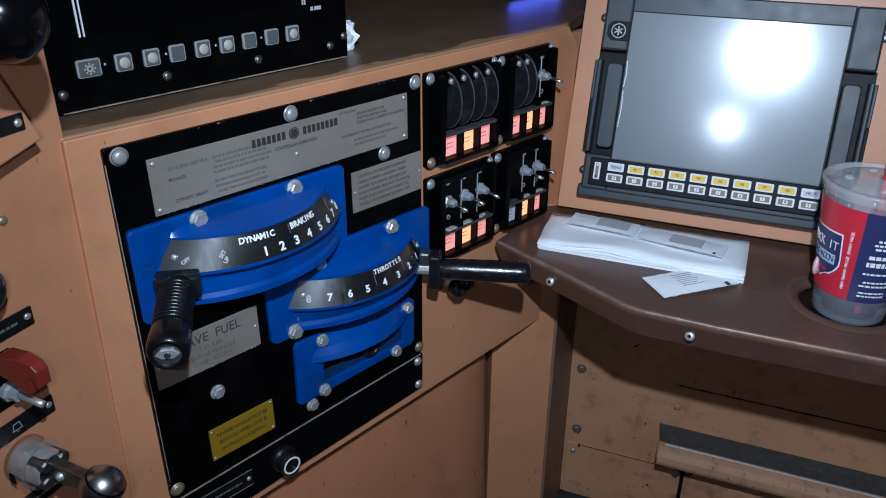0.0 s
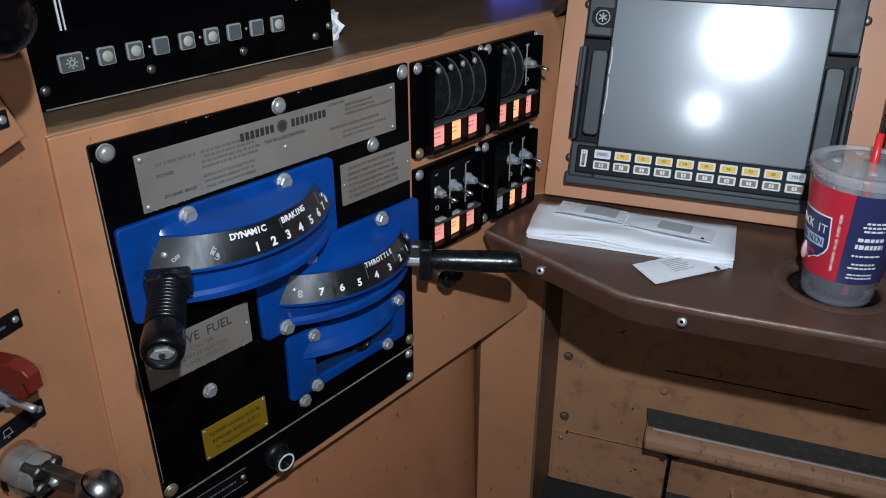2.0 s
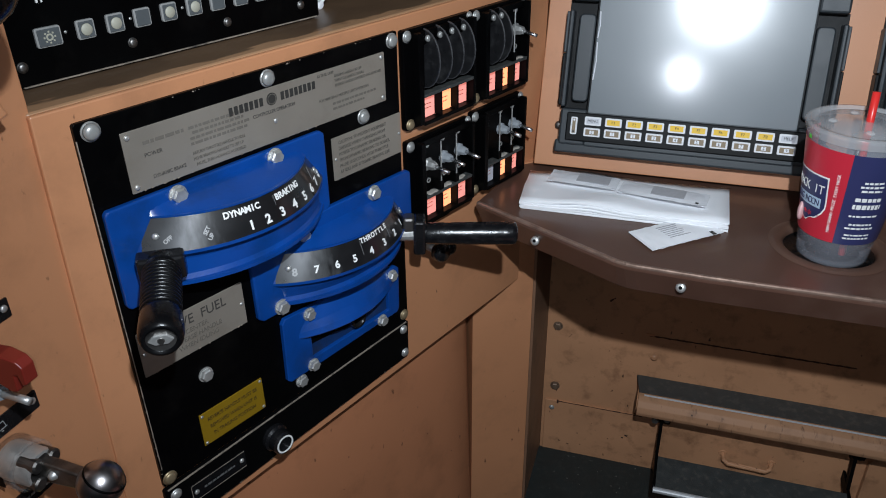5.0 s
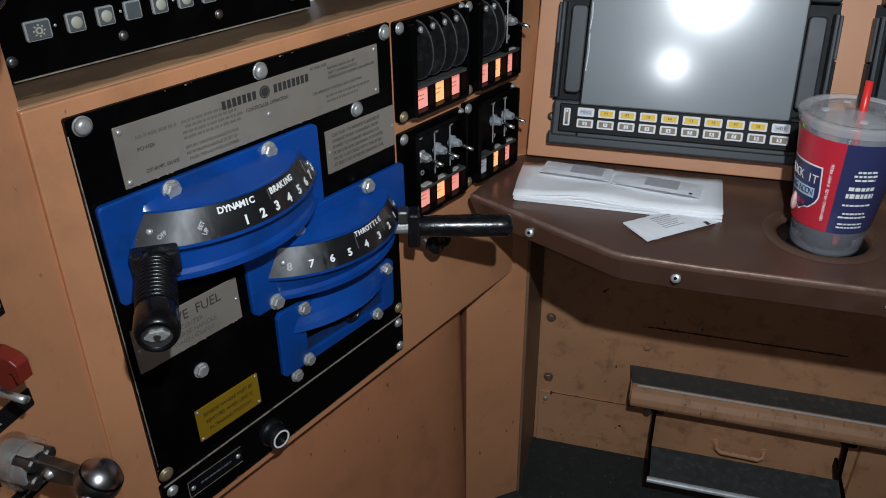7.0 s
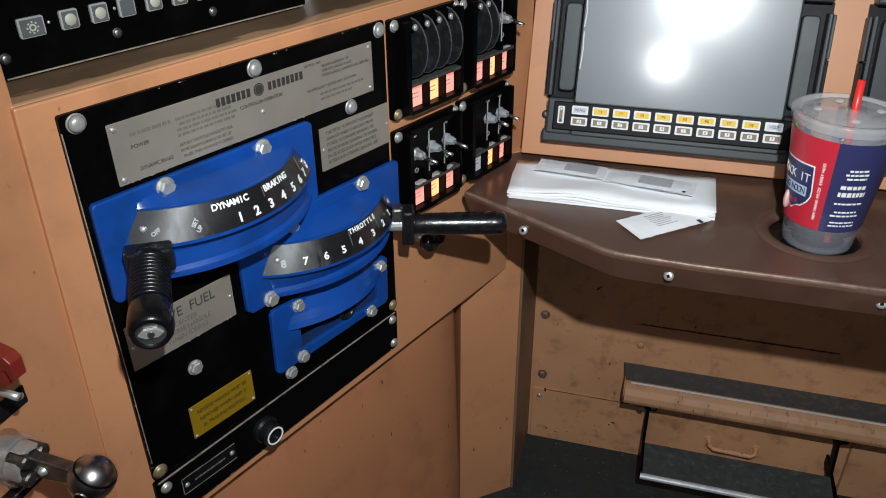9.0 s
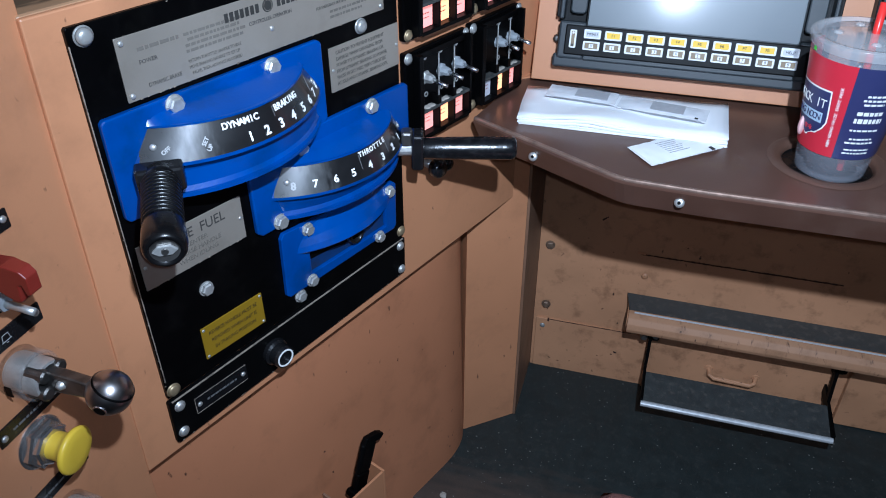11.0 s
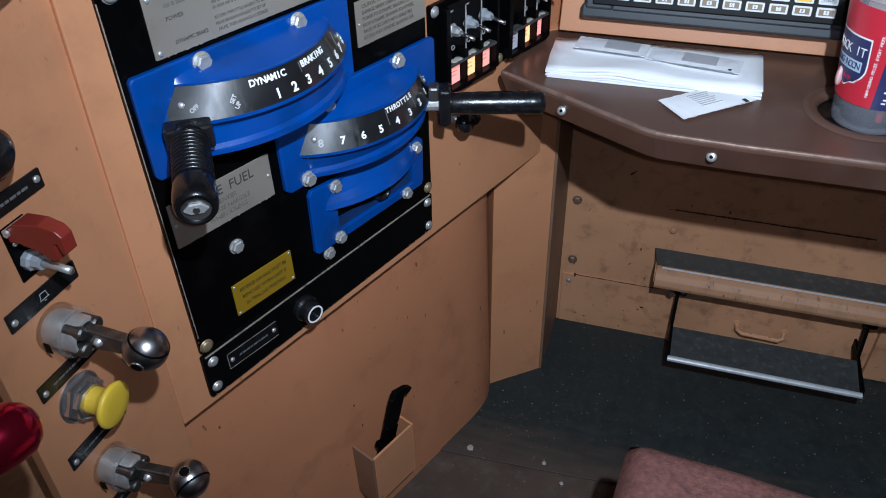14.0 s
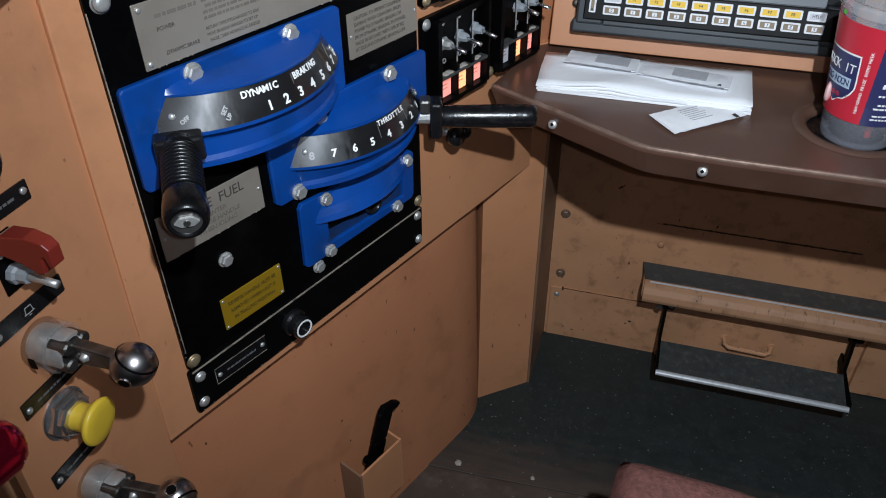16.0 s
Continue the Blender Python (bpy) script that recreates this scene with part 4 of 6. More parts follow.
# ---- display on the ledge ----
DY = 0.06
dp = thing("ledge_display", MA @ pose(0.003, 0, -0.0023), "black rack display with a row of square buttons on the ledge", "display")
part("case", box(-0.0225, 0.3045, DY, DY + 0.20, 0.988, 1.30, 0.002), BLACK, dp)
part("screen", box(0.018, 0.236, DY - 0.001, DY + 0.001, 1.053, 1.25), DARK_SCREEN, dp)
for a, w in ((0.0085, 0.0016), (0.0125, 0.0012), (0.2450, 0.0010), (0.2475, 0.0016)):
    part("edge_strip", box(a, a + w, DY - 0.0014, DY, 1.052, 1.25), GREY_INK if a > 0.2 else WHITE_INK, dp, "white strip")
for i, a in enumerate((0.011, 0.043, 0.070, 0.096, 0.123, 0.150, 0.176, 0.203, 0.229)):
    w = 0.0108 if i == 0 else 0.0080
    b = part("button", prism(rounded(a - w, a + w, 1.0170, 1.0330, 0.002), 0.003, "y", DY - 0.003, 0.0006), KEY_RIM, dp)
    part("button_face", box(a - w + 0.0016, a + w - 0.0016, DY - 0.0042, DY - 0.003, 1.0183, 1.0317, 0.0004), KEY_GREY, b)
    if i in (1, 2, 4, 5, 8):
        smooth(part("button_light", lathe([(DY - 0.0042, 0.0052), (DY - 0.0047, 0.0048)], 18, at=(a, 0, 1.025)), KEY_LIT, b))
    elif i == 0:
        bm = lathe([(DY - 0.0042, 0.0030), (DY - 0.0046, 0.0030), (DY - 0.0046, 0.0016), (DY - 0.0042, 0.0016)], 16, at=(a, 0, 1.025), close=False)
        for k in range(8):
            q = radians(45 * k)
            box(a + 0.0044 * math.cos(q) - 0.0007, a + 0.0044 * math.cos(q) + 0.0007, DY - 0.0046, DY - 0.0042, 1.025 + 0.0044 * math.sin(q) - 0.0007, 1.025 + 0.0044 * math.sin(q) + 0.0007, bm=bm)
        part("sun_mark", bm, KEY_LIT, b)
    if i < 8 and i % 2 == 0:
        rivet(dp, a + 0.0155, 1.0255, DY, 0.0014)
for a, z in ((-0.015, 1.005), (0.083, 1.005), (0.185, 1.004), (0.279, 1.004), (0.299, 1.012)):
    bolt(dp, a, DY, z, 0.0038, 0.003, DARK_STEEL, hexed=False)
bars([(0.255, 0.272, 1.047, 0.004, DY - 0.001)], GREY_INK, dp)
part("chipped_edge", box(-0.018, 0.300, DY - 0.0012, DY + 0.001, 0.9882, 0.9892), CHIPPED, dp, "paint chipped along the bottom edge")

# crumpled tissue and blue light at the back of the ledge
bm = bmesh.new()
bmesh.ops.create_icosphere(bm, subdivisions=3, radius=0.014)
for v in bm.verts:
    v.co *= 1 + 0.55 * noise.noise(v.co * 120) + 0.2 * noise.noise(v.co * 320)
    v.co.z *= 1.15
ts = part("crumpled_tissue", bm, PAPER)
ts.matrix_world = MA @ pose(0.335, 0.10, 1.0)
tagged(ts, "crumpled white tissue lying on the brown ledge", "tissue")
bl = thing("blue_indicator", MA, "glowing blue status light strip at the ledge", "indicator light")
part("housing", box(0.735, 0.875, 0.185, 0.21, 0.9865, 1.02, 0.002), BLACK, bl)
part("light_strip", box(0.74, 0.87, 0.182, 0.1855, 0.9895, 1.008), BLUE_GLOW, bl, "glowing blue strip")


# ---- things on the lever console ----
def label_strip(a0, a1, z0, z1, bell=False):
    t = thing("lever_label", MC, "black engraved label with a bell symbol" if bell else "black engraved label strip riveted to tan metal", "label", "labels on the lever console")
    pl = part("plate", prism(rounded(a0, a1, z0, z1, 0.0012), 0.0016, "y", -0.0016, 0.0004), BLACK_GLOSS, t)
    zc, ac = (z0 + z1) / 2, (a0 + a1) / 2
    rivet(pl, a0 + 0.0055, zc - 0.001, -0.0016, 0.0032)
    rivet(pl, a1 - 0.0055, zc + 0.001, -0.0016, 0.0032)
    if bell:
        for p, q in (((-0.004, -0.002), (-0.003, 0.004)), ((-0.003, 0.004), (0.003, 0.004)), ((0.003, 0.004), (0.004, -0.002)), ((-0.005, -0.002), (0.005, -0.002)), ((-0.001, -0.004), (0.001, -0.004))):
            part("bell_line", tube([(ac + p[0], -0.0018, zc + p[1]), (ac + q[0], -0.0018, zc + q[1])], 0.0003, 5), GREY_INK, pl)
    else:
        bars([(a0 + 0.015, a1 - 0.015, zc, 0.0024, -0.0018)], DIM_INK, pl)
    return t


label_strip(-0.1035, -0.0465, 0.8420, 0.8590)
label_strip(-0.1240, -0.0495, 0.7530, 0.7705, True)
label_strip(-0.1275, -0.0550, 0.6755, 0.6925)
label_strip(-0.1310, -0.0580, 0.5885, 0.6055)
label_strip(-0.1315, -0.0580, 0.5000, 0.5165)


def ball_lever(a, z, da, dz, hole, groove, label):
    """Lever with a clear collar, cut-away steel socket, flat arm and a slotted steel ball."""
    t = thing("ball_lever", MC @ pose(a, 0, z), label, "lever", "ball levers on the console")
    smooth(part("clear_collar", lathe([(0, 0.0215), (-0.020, 0.0213), (-0.0215, 0.0204), (-0.0215, 0.0185), (-0.002, 0.0180)], 40), COLLAR, t, "cloudy clear plastic collar"))
    part("collar_ring", lathe([(-0.0195, 0.0217), (-0.0216, 0.0213), (-0.0222, 0.0200), (-0.0216, 0.0186), (-0.0195, 0.0184)], 40, close=False), COLLAR, t)
    part("collar_slot", box(-0.0220, -0.0212, -0.013, -0.007, -0.006, 0.004), BLACK_MATT, t)
    so = part("socket", parted(lathe([(0, 0.0165), (-0.030, 0.0165), (-0.0325, 0.0155), (-0.0330, 0.0135), (-0.026, 0.0130)], 40)), STEEL, t)
    smooth(so)
    for q in (35, 125, 215, 305):
        c, k = math.cos(radians(q)), math.sin(radians(q))
        part("socket_lobe", lathe([(-0.020, 0.0060), (-0.0360, 0.0060), (-0.0375, 0.0045)], 18, at=(c * 0.0115, 0, k * 0.0115)), ARM_STEEL, so)
    tip, heel = Vector((da, -0.092, dz)), Vector((0.001, -0.024, 0.0))
    m = Matrix.Translation(heel) @ (tip - heel).to_track_quat("X", "Z").to_matrix().to_4x4()
    ln = (tip - heel).length
    part("arm", prism([(0, -0.0105), (ln * 0.35, -0.0100), (ln * 0.85, -0.0075), (ln * 0.85, 0.0075), (ln * 0.35, 0.0100), (0, 0.0105)], 0.0105, "y", -0.00525, 0.002), ARM_STEEL, t, at=m)
    smooth(part("arm_pin", lathe([(-0.0095, 0.0), (-0.0090, 0.0026), (-0.0052, 0.0042), (0.0052, 0.0042), (0.0090, 0.0026), (0.0095, 0.0)], 16, close=False), STEEL, t, at=m @ pose(ln * 0.36, 0, 0.001)))
    b = smooth(part("ball", ball(0.0178, tip, seg=40), BALL_STEEL, t, "polished dark steel ball"))
    h, g = Vector(hole).normalized(), Vector(groove).normalized()
    part("ball_hole", lathe([(0.0166, 0.0046), (0.0178, 0.0044)], 20, "z"), BLACK_MATT, b, at=Matrix.Translation(tip) @ h.to_track_quat("Z", "Y").to_matrix().to_4x4())
    part("hole_rim", lathe([(0.0165, 0.0056), (0.0178, 0.0053), (0.0178, 0.0045), (0.0165, 0.0045)], 20, "z", close=False), CHROME, b, at=Matrix.Translation(tip) @ h.to_track_quat("Z", "Y").to_matrix().to_4x4())
    part("ball_groove", lathe([(0.0058, 0.01684), (0.0068, 0.01690), (0.0078, 0.01640)], 44, "z", close=False), BLACK_MATT, b, at=Matrix.Translation(tip) @ g.to_track_quat("Z", "Y").to_matrix().to_4x4())
    return t


DEEP_BLACK = mat("deep_black_plastic", (0.0025, 0.0025, 0.003), 0.16, vary=0.2, scale=20, spec=0.3)
COLLAR = film("cloudy_plastic", (0.40, 0.40, 0.39), 0.20, 0.11)
BALL_STEEL = mat("ball_steel", (0.40, 0.38, 0.38), 0.30, metal=1.0, vary=0.25, scale=90)
ARM_STEEL = mat("oily_steel", (0.17, 0.16, 0.15), 0.36, metal=0.9, vary=0.5, scale=90, bump=0.2, bscale=240, dirt=(0.03, 0.027, 0.022), dirt_amount=0.6, dscale=70)
NUT = mat("scuffed_chrome", (0.62, 0.60, 0.59), 0.26, metal=0.92, vary=0.25, scale=60, bump=0.04, bscale=120)
ball_lever(-0.0865, 0.7270, -0.002, 0.0065, (-0.845, -0.16, -0.14), (0.384, -0.505, 0.881), "steel ball lever in a cloudy collar beside the bell label")
ball_lever(-0.0960, 0.5545, 0.0027, 0.0145, (-0.208, -0.081, 0.923), (-0.425, -0.838, -0.354), "steel ball lever in a cloudy collar below the yellow knob")

yk = thing("yellow_knob", MC @ pose(-0.0945, 0, 0.6495), "yellow mushroom push-pull knob with a chrome nut", "knob")
part("flange", lathe([(0, 0.0240), (-0.0012, 0.0240), (-0.0022, 0.0225)], 32), NUT, yk)
part("chrome_nut", lathe([(-0.0022, 0.0225), (-0.0075, 0.0225), (-0.0090, 0.0200)], 6), NUT, yk)
part("second_nut", lathe([(-0.0090, 0.0180), (-0.0130, 0.0180), (-0.0145, 0.0160)], 8), NUT, yk, at=pose(0, 0, 0, 0, 20, 0))
smooth(part("mushroom_cap", lathe([(-0.010, 0.0125), (-0.021, 0.0125), (-0.026, 0.0145), (-0.0300, 0.0200), (-0.0325, 0.0215), (-0.0347, 0.0209), (-0.0358, 0.0190), (-0.0364, 0.010), (-0.0365, 0.0)], 40, close=False), YELLOW, yk, "yellow plastic mushroom cap", pose(0, 0, 0, 4, 0, 6)))

gs = thing("guarded_switch", MC @ pose(-0.0855, 0, 0.8100), "toggle switch under a raised red plastic guard", "switch")
part("base_plate", box(-0.0115, 0.0115, -0.002, 0.0, -0.026, 0.024, 0.0006), BLACK, gs)
part("hinge", tube([(-0.011, -0.004, 0.021), (0.011, -0.004, 0.021)], 0.0032), STEEL, gs)
prof = [(-0.002, 0.023), (-0.012, 0.0300), (-0.034, 0.0330), (-0.0480, 0.0305), (-0.0530, 0.0255), (-0.0525, 0.0105), (-0.0485, 0.0090), (-0.0465, 0.0180), (-0.0435, 0.0170), (-0.0420, 0.0020), (-0.0365, 0.0010), (-0.0250, 0.0075), (-0.010, 0.0120), (-0.002, 0.011)]
rb = prism(prof, 0.0180, "x", -0.0090, 0.0012, seg=3)
for v in rb.verts:      # the cover narrows towards its nose
    v.co.x *= 1.0 + 7.0 * v.co.y
part("red_cover", rb, RED, gs, "dark red plastic guard cover")
part("toggle_nut", lathe([(-0.002, 0.0085), (-0.007, 0.0085), (-0.009, 0.0065), (-0.016, 0.0060)], 8, at=(0, 0, -0.011)), TOGGLE_BOOT, gs)
smooth(part("toggle_bat", tube([(0, -0.014, -0.011), (0.001, -0.032, -0.0125), (0.001, -0.041, -0.013)], 0.0032), STEEL, gs))
rivet(gs, 0.004, -0.0225, -0.002, 0.002)
rivet(gs, -0.005, 0.008, -0.002, 0.0025)

dk = thing("black_knob", MC, "round black plastic knob on the console", "knob")
smooth(part("knob_head", lathe([(0, 0.008), (-0.012, 0.0085), (-0.018, 0.019), (-0.030, 0.019), (-0.036, 0.013), (-0.038, 0.0)], 30, at=(-0.098, 0, 0.904), close=False), BLACK_GLOSS, dk))
rivet(lc, -0.0493, 0.937, 0.0, 0.004, BRASS)
bk = thing("brake_handle", MC, "large glossy black ball handle on a steel stem", "handle")
smooth(part("stem", tube([(-0.13, 0.002, 1.135), (-0.095, -0.06, 1.118), (-0.082, -0.09, 1.108)], 0.007), DARK_STEEL, bk))
smooth(part("ball", ball(0.0275, (-0.082, -0.100, 1.104), seg=40), DEEP_BLACK, bk))
rk = thing("red_lever", MC, "red metallic knob on a short lever", "lever")
smooth(part("lever_rod", tube([(-0.26, 0.06, 0.74), (-0.235, -0.06, 0.772), (-0.225, -0.085, 0.783)], 0.007), DARK_STEEL, rk))
bm = lathe([(-0.030, 0.0150), (-0.020, 0.0185), (0.0, 0.0195), (0.014, 0.0180), (0.022, 0.0125), (0.0255, 0.006), (0.026, 0.0)], 36, "x", close=False)
smooth(part("knob_head", bm, RED_KNOB, rk, "red metallic rounded knob", pose(-0.222, -0.100, 0.787, 0, 4, -18) @ Matrix.Diagonal((0.95, 1.04, 1.04, 1))))
bx = thing("raised_housing", MC, "tan painted raised housing with a slanted edge", "housing")
part("body", prism([(-0.0200, 0.999), (-0.105, 1.205), (-0.118, 1.35), (-0.20, 1.35), (-0.20, 0.956)], 0.03, "y", -0.03, 0.002), TAN, bx)
part("label_plate", prism(rounded(-0.085, -0.0330, 1.0105, 1.0235, 0.001), 0.0015, "y", -0.0315, 0.0003), BLACK_GLOSS, bx)
rivet(bx, -0.0385, 1.017, -0.0315, 0.0034)

# ---- desk by the screen ----
desk = thing("desk", MB, "dark brown painted steel desk with a worn folded rim", "desk")
rim = [(0.2025, 0.434), (0.290, 0.386), (0.389, 0.332), (0.399, 0.3270), (0.410, 0.3235), (0.422, 0.3218), (0.503, 0.3180), (0.672, 0.318), (1.30, 0.320)]
CUP = (0.6395, 0.430)
HOLE = 0.053


def worktop():
    """Desk sheet with a round cup hole and a folded, softly bent front rim."""
    b = bmesh.new()
    outer = [(x, y) for x, y in rim] + [(1.30, 0.66), (0.13, 0.66), (0.2025 + 0.022, 0.53)]
    k = len(outer)
    vo = [b.verts.new((x, y, DESK_Z)) for x, y in outer]
    vi = [b.verts.new((CUP[0] + HOLE * math.cos(2 * math.pi * i / 40), CUP[1] + HOLE * math.sin(2 * math.pi * i / 40), DESK_Z)) for i in range(40)]
    eo = [b.edges.new((vo[i], vo[(i + 1) % k])) for i in range(k)]
    ei = [b.edges.new((vi[i], vi[(i + 1) % 40])) for i in range(40)]
    bmesh.ops.triangle_fill(b, edges=eo + ei, use_beauty=True)
    for f in b.faces:
        if f.normal.z < 0:
            f.normal_flip()
    # folded front: a rounded bend, then the apron
    prev = vo[:len(rim)]
    cx, cy = 0.62, 0.80
    for drop, out in ((0.0012, 0.0016), (0.0036, 0.0026), (0.0070, 0.0030), (0.040, -0.0110)):
        row = []
        for x, y in rim:
            dx, dy = x - cx, y - cy - 0.1
            ln = math.hypot(dx, dy)
            row.append(b.verts.new((x + dx / ln * out, y + dy / ln * out, DESK_Z - drop)))
        for i in range(len(rim) - 1):
            f = b.faces.new((prev[i], row[i], row[i + 1], prev[i + 1]))
            f.smooth = drop < 0.02
        prev = row
    row = []
    for (x, y), v in zip(rim, prev):
        row.append(b.verts.new((v.co.x, v.co.y + 0.006, v.co.z)))
    for i in range(len(rim) - 1):
        b.faces.new((prev[i], row[i], row[i + 1], prev[i + 1]))
    return b


part("worktop", worktop(), BROWN_TOP, desk, "brown painted sheet top with a worn bright rim")
# worn rim, lightened as well for the glint along the bend
worn = bmesh.new()
for (x0, y0), (x1, y1) in zip(rim, rim[1:]):
    tube([(x0, y0 + 0.0006, DESK_Z - 0.0024), (x1, y1 + 0.0006, DESK_Z - 0.0024)], 0.0032, 12, worn)
part("worn_rim", worn, WORN_GLINT_RIM, desk, "worn edge of the desk rim, brightened for its glint")
part("underside", prism([(0.225, 0.455), (0.295, 0.396), (0.402, 0.340), (1.30, 0.332), (1.30, 0.66), (0.15, 0.66), (0.225, 0.53)], 0.004, "z", DESK_Z - 0.012), BROWN, desk)
ch = part("cup_holder", lathe([(DESK_Z + 0.0005, HOLE + 0.016), (DESK_Z + 0.0016, HOLE + 0.012), (DESK_Z + 0.0022, HOLE + 0.003), (DESK_Z - 0.001, HOLE - 0.001), (DESK_Z - 0.006, HOLE - 0.0015)], 48, "z", at=(CUP[0], CUP[1], 0), close=False), BROWN, desk, "recessed round cup holder")
# black stands in for the shade inside the well
smooth(part("holder_well", lathe([(DESK_Z - 0.006, HOLE - 0.0015), (DESK_Z - 0.0075, HOLE - 0.004), (DESK_Z - 0.0080, 0.0)], 48, "z", at=(CUP[0], CUP[1], 0), close=False), RUBBER, ch, "well darkened for its shade"))
smooth(ch)


def apron_screw(x, y):
    bm = lathe([(0, 0.0062), (-0.002, 0.0058), (-0.0032, 0.003)], 16)
    part("screw_recess", lathe([(-0.0033, 0.0022), (-0.0036, 0.0020)], 8), BLACK_MATT, smooth(part("screw", bm, STEEL, desk, at=pose(x, y, DESK_Z - 0.021, -22, 0, -12))))


apron_screw(0.2915, 0.3845)
apron_screw(0.4745, 0.3205)
apron_screw(0.7000, 0.3225)

# ---- under the desk ----
rnd = random.Random(11)
CHIP_DARK = mat("chipped_to_primer", (0.04, 0.018, 0.012), 0.8, vary=0.4, scale=200)
# browner than the tan panels: corner strip and pocket side
MOTTLED_BROWN = mat("mottled_brown", (0.21, 0.115, 0.068), 0.5, vary=0.25, scale=12, bump=0.14, bscale=300, dirt=(0.09, 0.048, 0.03), dirt_amount=0.7, dscale=18, specks=0.8)
DIRTY_BOLT = mat("dirty_bolt", (0.19, 0.125, 0.085), 0.5, metal=0.35, vary=0.4, scale=120, bump=0.3, bscale=400, dirt=(0.05, 0.03, 0.02), dirt_amount=0.7, dscale=90)
RUST_SLIT = mat("rusty_slit", (0.045, 0.018, 0.010), 0.85, vary=0.5, scale=120, bump=0.4, bscale=600)
wf = shell("wall_front", box(0.262, 1.6, 0.75, 0.77, 0, 0.715), TAN_WORN, "scuffed tan wall panel under the desk", MB)
part("lower_sheet", box(0.268, 0.52, 0.7455, 0.75, 0.0, 0.1335, 0.001), TAN_WORN, wf)
cut = [(0.292 + 0.168 * k / 26, rnd.uniform(0.0003, 0.0011), rnd.uniform(0.0002, 0.0009)) for k in range(27)]
part("seam", prism([(x, 0.1337 + up) for x, up, dn in cut] + [(x, 0.1337 - dn) for x, up, dn in cut[::-1]], 0.0008, "y", 0.7449), RUST_SLIT, wf, "rusty dark seam line")
part("seam_end", box(0.2915, 0.2950, 0.7445, 0.7456, 0.1285, 0.1370), RUST_SLIT, wf)
cut = [(0.452 + 0.352 * k / 90, rnd.uniform(0.0006, 0.0020), rnd.uniform(0.0004, 0.0018)) for k in range(91)]
part("seam_slit", prism([(x, 0.3252 + up) for x, up, dn in cut] + [(x, 0.3252 - dn) for x, up, dn in cut[::-1]], 0.0012, "y", 0.7488), RUST_SLIT, wf, "rusty dark narrow slit")
part("slit_end", box(0.446, 0.462, 0.7478, 0.75, 0.3255, 0.331, 0.001), TAN, wf)
for x, z in ((0.2825, 0.3145), (0.2849, 0.1690)):
    bolt(wf, x, 0.75, z, 0.0080, 0.006, DIRTY_BOLT)
bolt(wf, 0.2820, 0.7455, 0.1150, 0.0045, 0.003, CAP, hexed=False)
bolt(wf, 0.4663, 0.75, 0.2765, 0.0055, 0.003, TAN_WORN, hexed=False)
part("corner_return", box(0.2565, 0.2615, 0.591, 0.77, 0.0, 0.715, 0.001), MOTTLED_BROWN, wf, "mottled brown corner strip")
part("corner_edge", tube([(0.2585, 0.748, 0.0), (0.2585, 0.748, 0.70)], 0.003, 8), BROWN, wf)
cpn = prism([(0.1725, 0.524), (0.2565, 0.591), (0.2565, 0.64), (0.15, 0.56)], 0.72, "z", 0.0)
shell("wall_corner", cpn, TAN, "tan corner panel between the stand and the front wall", MB)

# chips and scuffs in the paint under the desk
def chip(parent, m, w, h, seed):
    rnd = random.Random(seed)
    n = 9
    pts = []
    for k in range(n):
        a = 2 * math.pi * k / n
        f = rnd.uniform(0.45, 1.0)
        pts.append((w * f * math.cos(a), h * f * math.sin(a)))
    part("paint_chip", prism(pts, 0.0004, "y", -0.0004), CHIP_DARK, parent, at=m)


for k, (u, z, w, h, r) in enumerate(((0.376, 0.397, 0.007, 0.0028, -40), (0.382, 0.402, 0.003, 0.0016, -20), (0.401, 0.327, 0.0016, 0.001, 0), (0.308, 0.305, 0.0035, 0.0009, -50), (0.396, 0.188, 0.0045, 0.0011, -40), (0.532, 0.361, 0.0018, 0.0012, 0), (0.330, 0.390, 0.0012, 0.0012, 0), (0.345, 0.372, 0.0010, 0.0010, 0), (0.352, 0.350, 0.0014, 0.0010, 0), (0.520, 0.375, 0.0012, 0.001, 0))):
    chip(wf, pose(u + 0.001, 0.75, z - 0.007, 0, r, 0), w, h, k)
for k, (u, z, w, h, r) in enumerate(((0.435, 0.077, 0.004, 0.0035, 10), (0.428, 0.070, 0.003, 0.002, 0), (0.302, 0.030, 0.003, 0.0016, 30), (0.321, 0.025, 0.004, 0.0014, 10), (0.365, 0.091, 0.0012, 0.001, 0), (0.345, 0.030, 0.003, 0.0012, 0), (0.400, 0.060, 0.0016, 0.0012, 0), (0.470, 0.030, 0.002, 0.001, 0))):
    chip(wf, pose(u, 0.7455, z, 0, r, 0), w, h, 40 + k)
lp = [o for o in stand.children if o.name.startswith("lower_panel")][0]
for k, (a, z, w, h, r) in enumerate(((0.370, 0.323, 0.0009, 0.0042, 12), (0.511, 0.2355, 0.0009, 0.0058, 0), (0.215, 0.211, 0.0012, 0.0030, 8), (0.205, 0.264, 0.0022, 0.0022, 0), (0.340, 0.087, 0.0008, 0.0020, 0), (0.249, 0.327, 0.0008, 0.0010, 0), (0.428, 0.303, 0.0008, 0.0014, 0), (0.484, 0.226, 0.0010, 0.0018, 0))):
    chip(lp, pose(a - 0.008, bend(a - 0.008) - 0.0002 + LEAN * (z + 0.018), z + 0.018, 0, r, math.degrees(math.atan(0.76 * (max(0.0, a - 0.448) / 0.116) ** 2.4))), w, h, 80 + k)

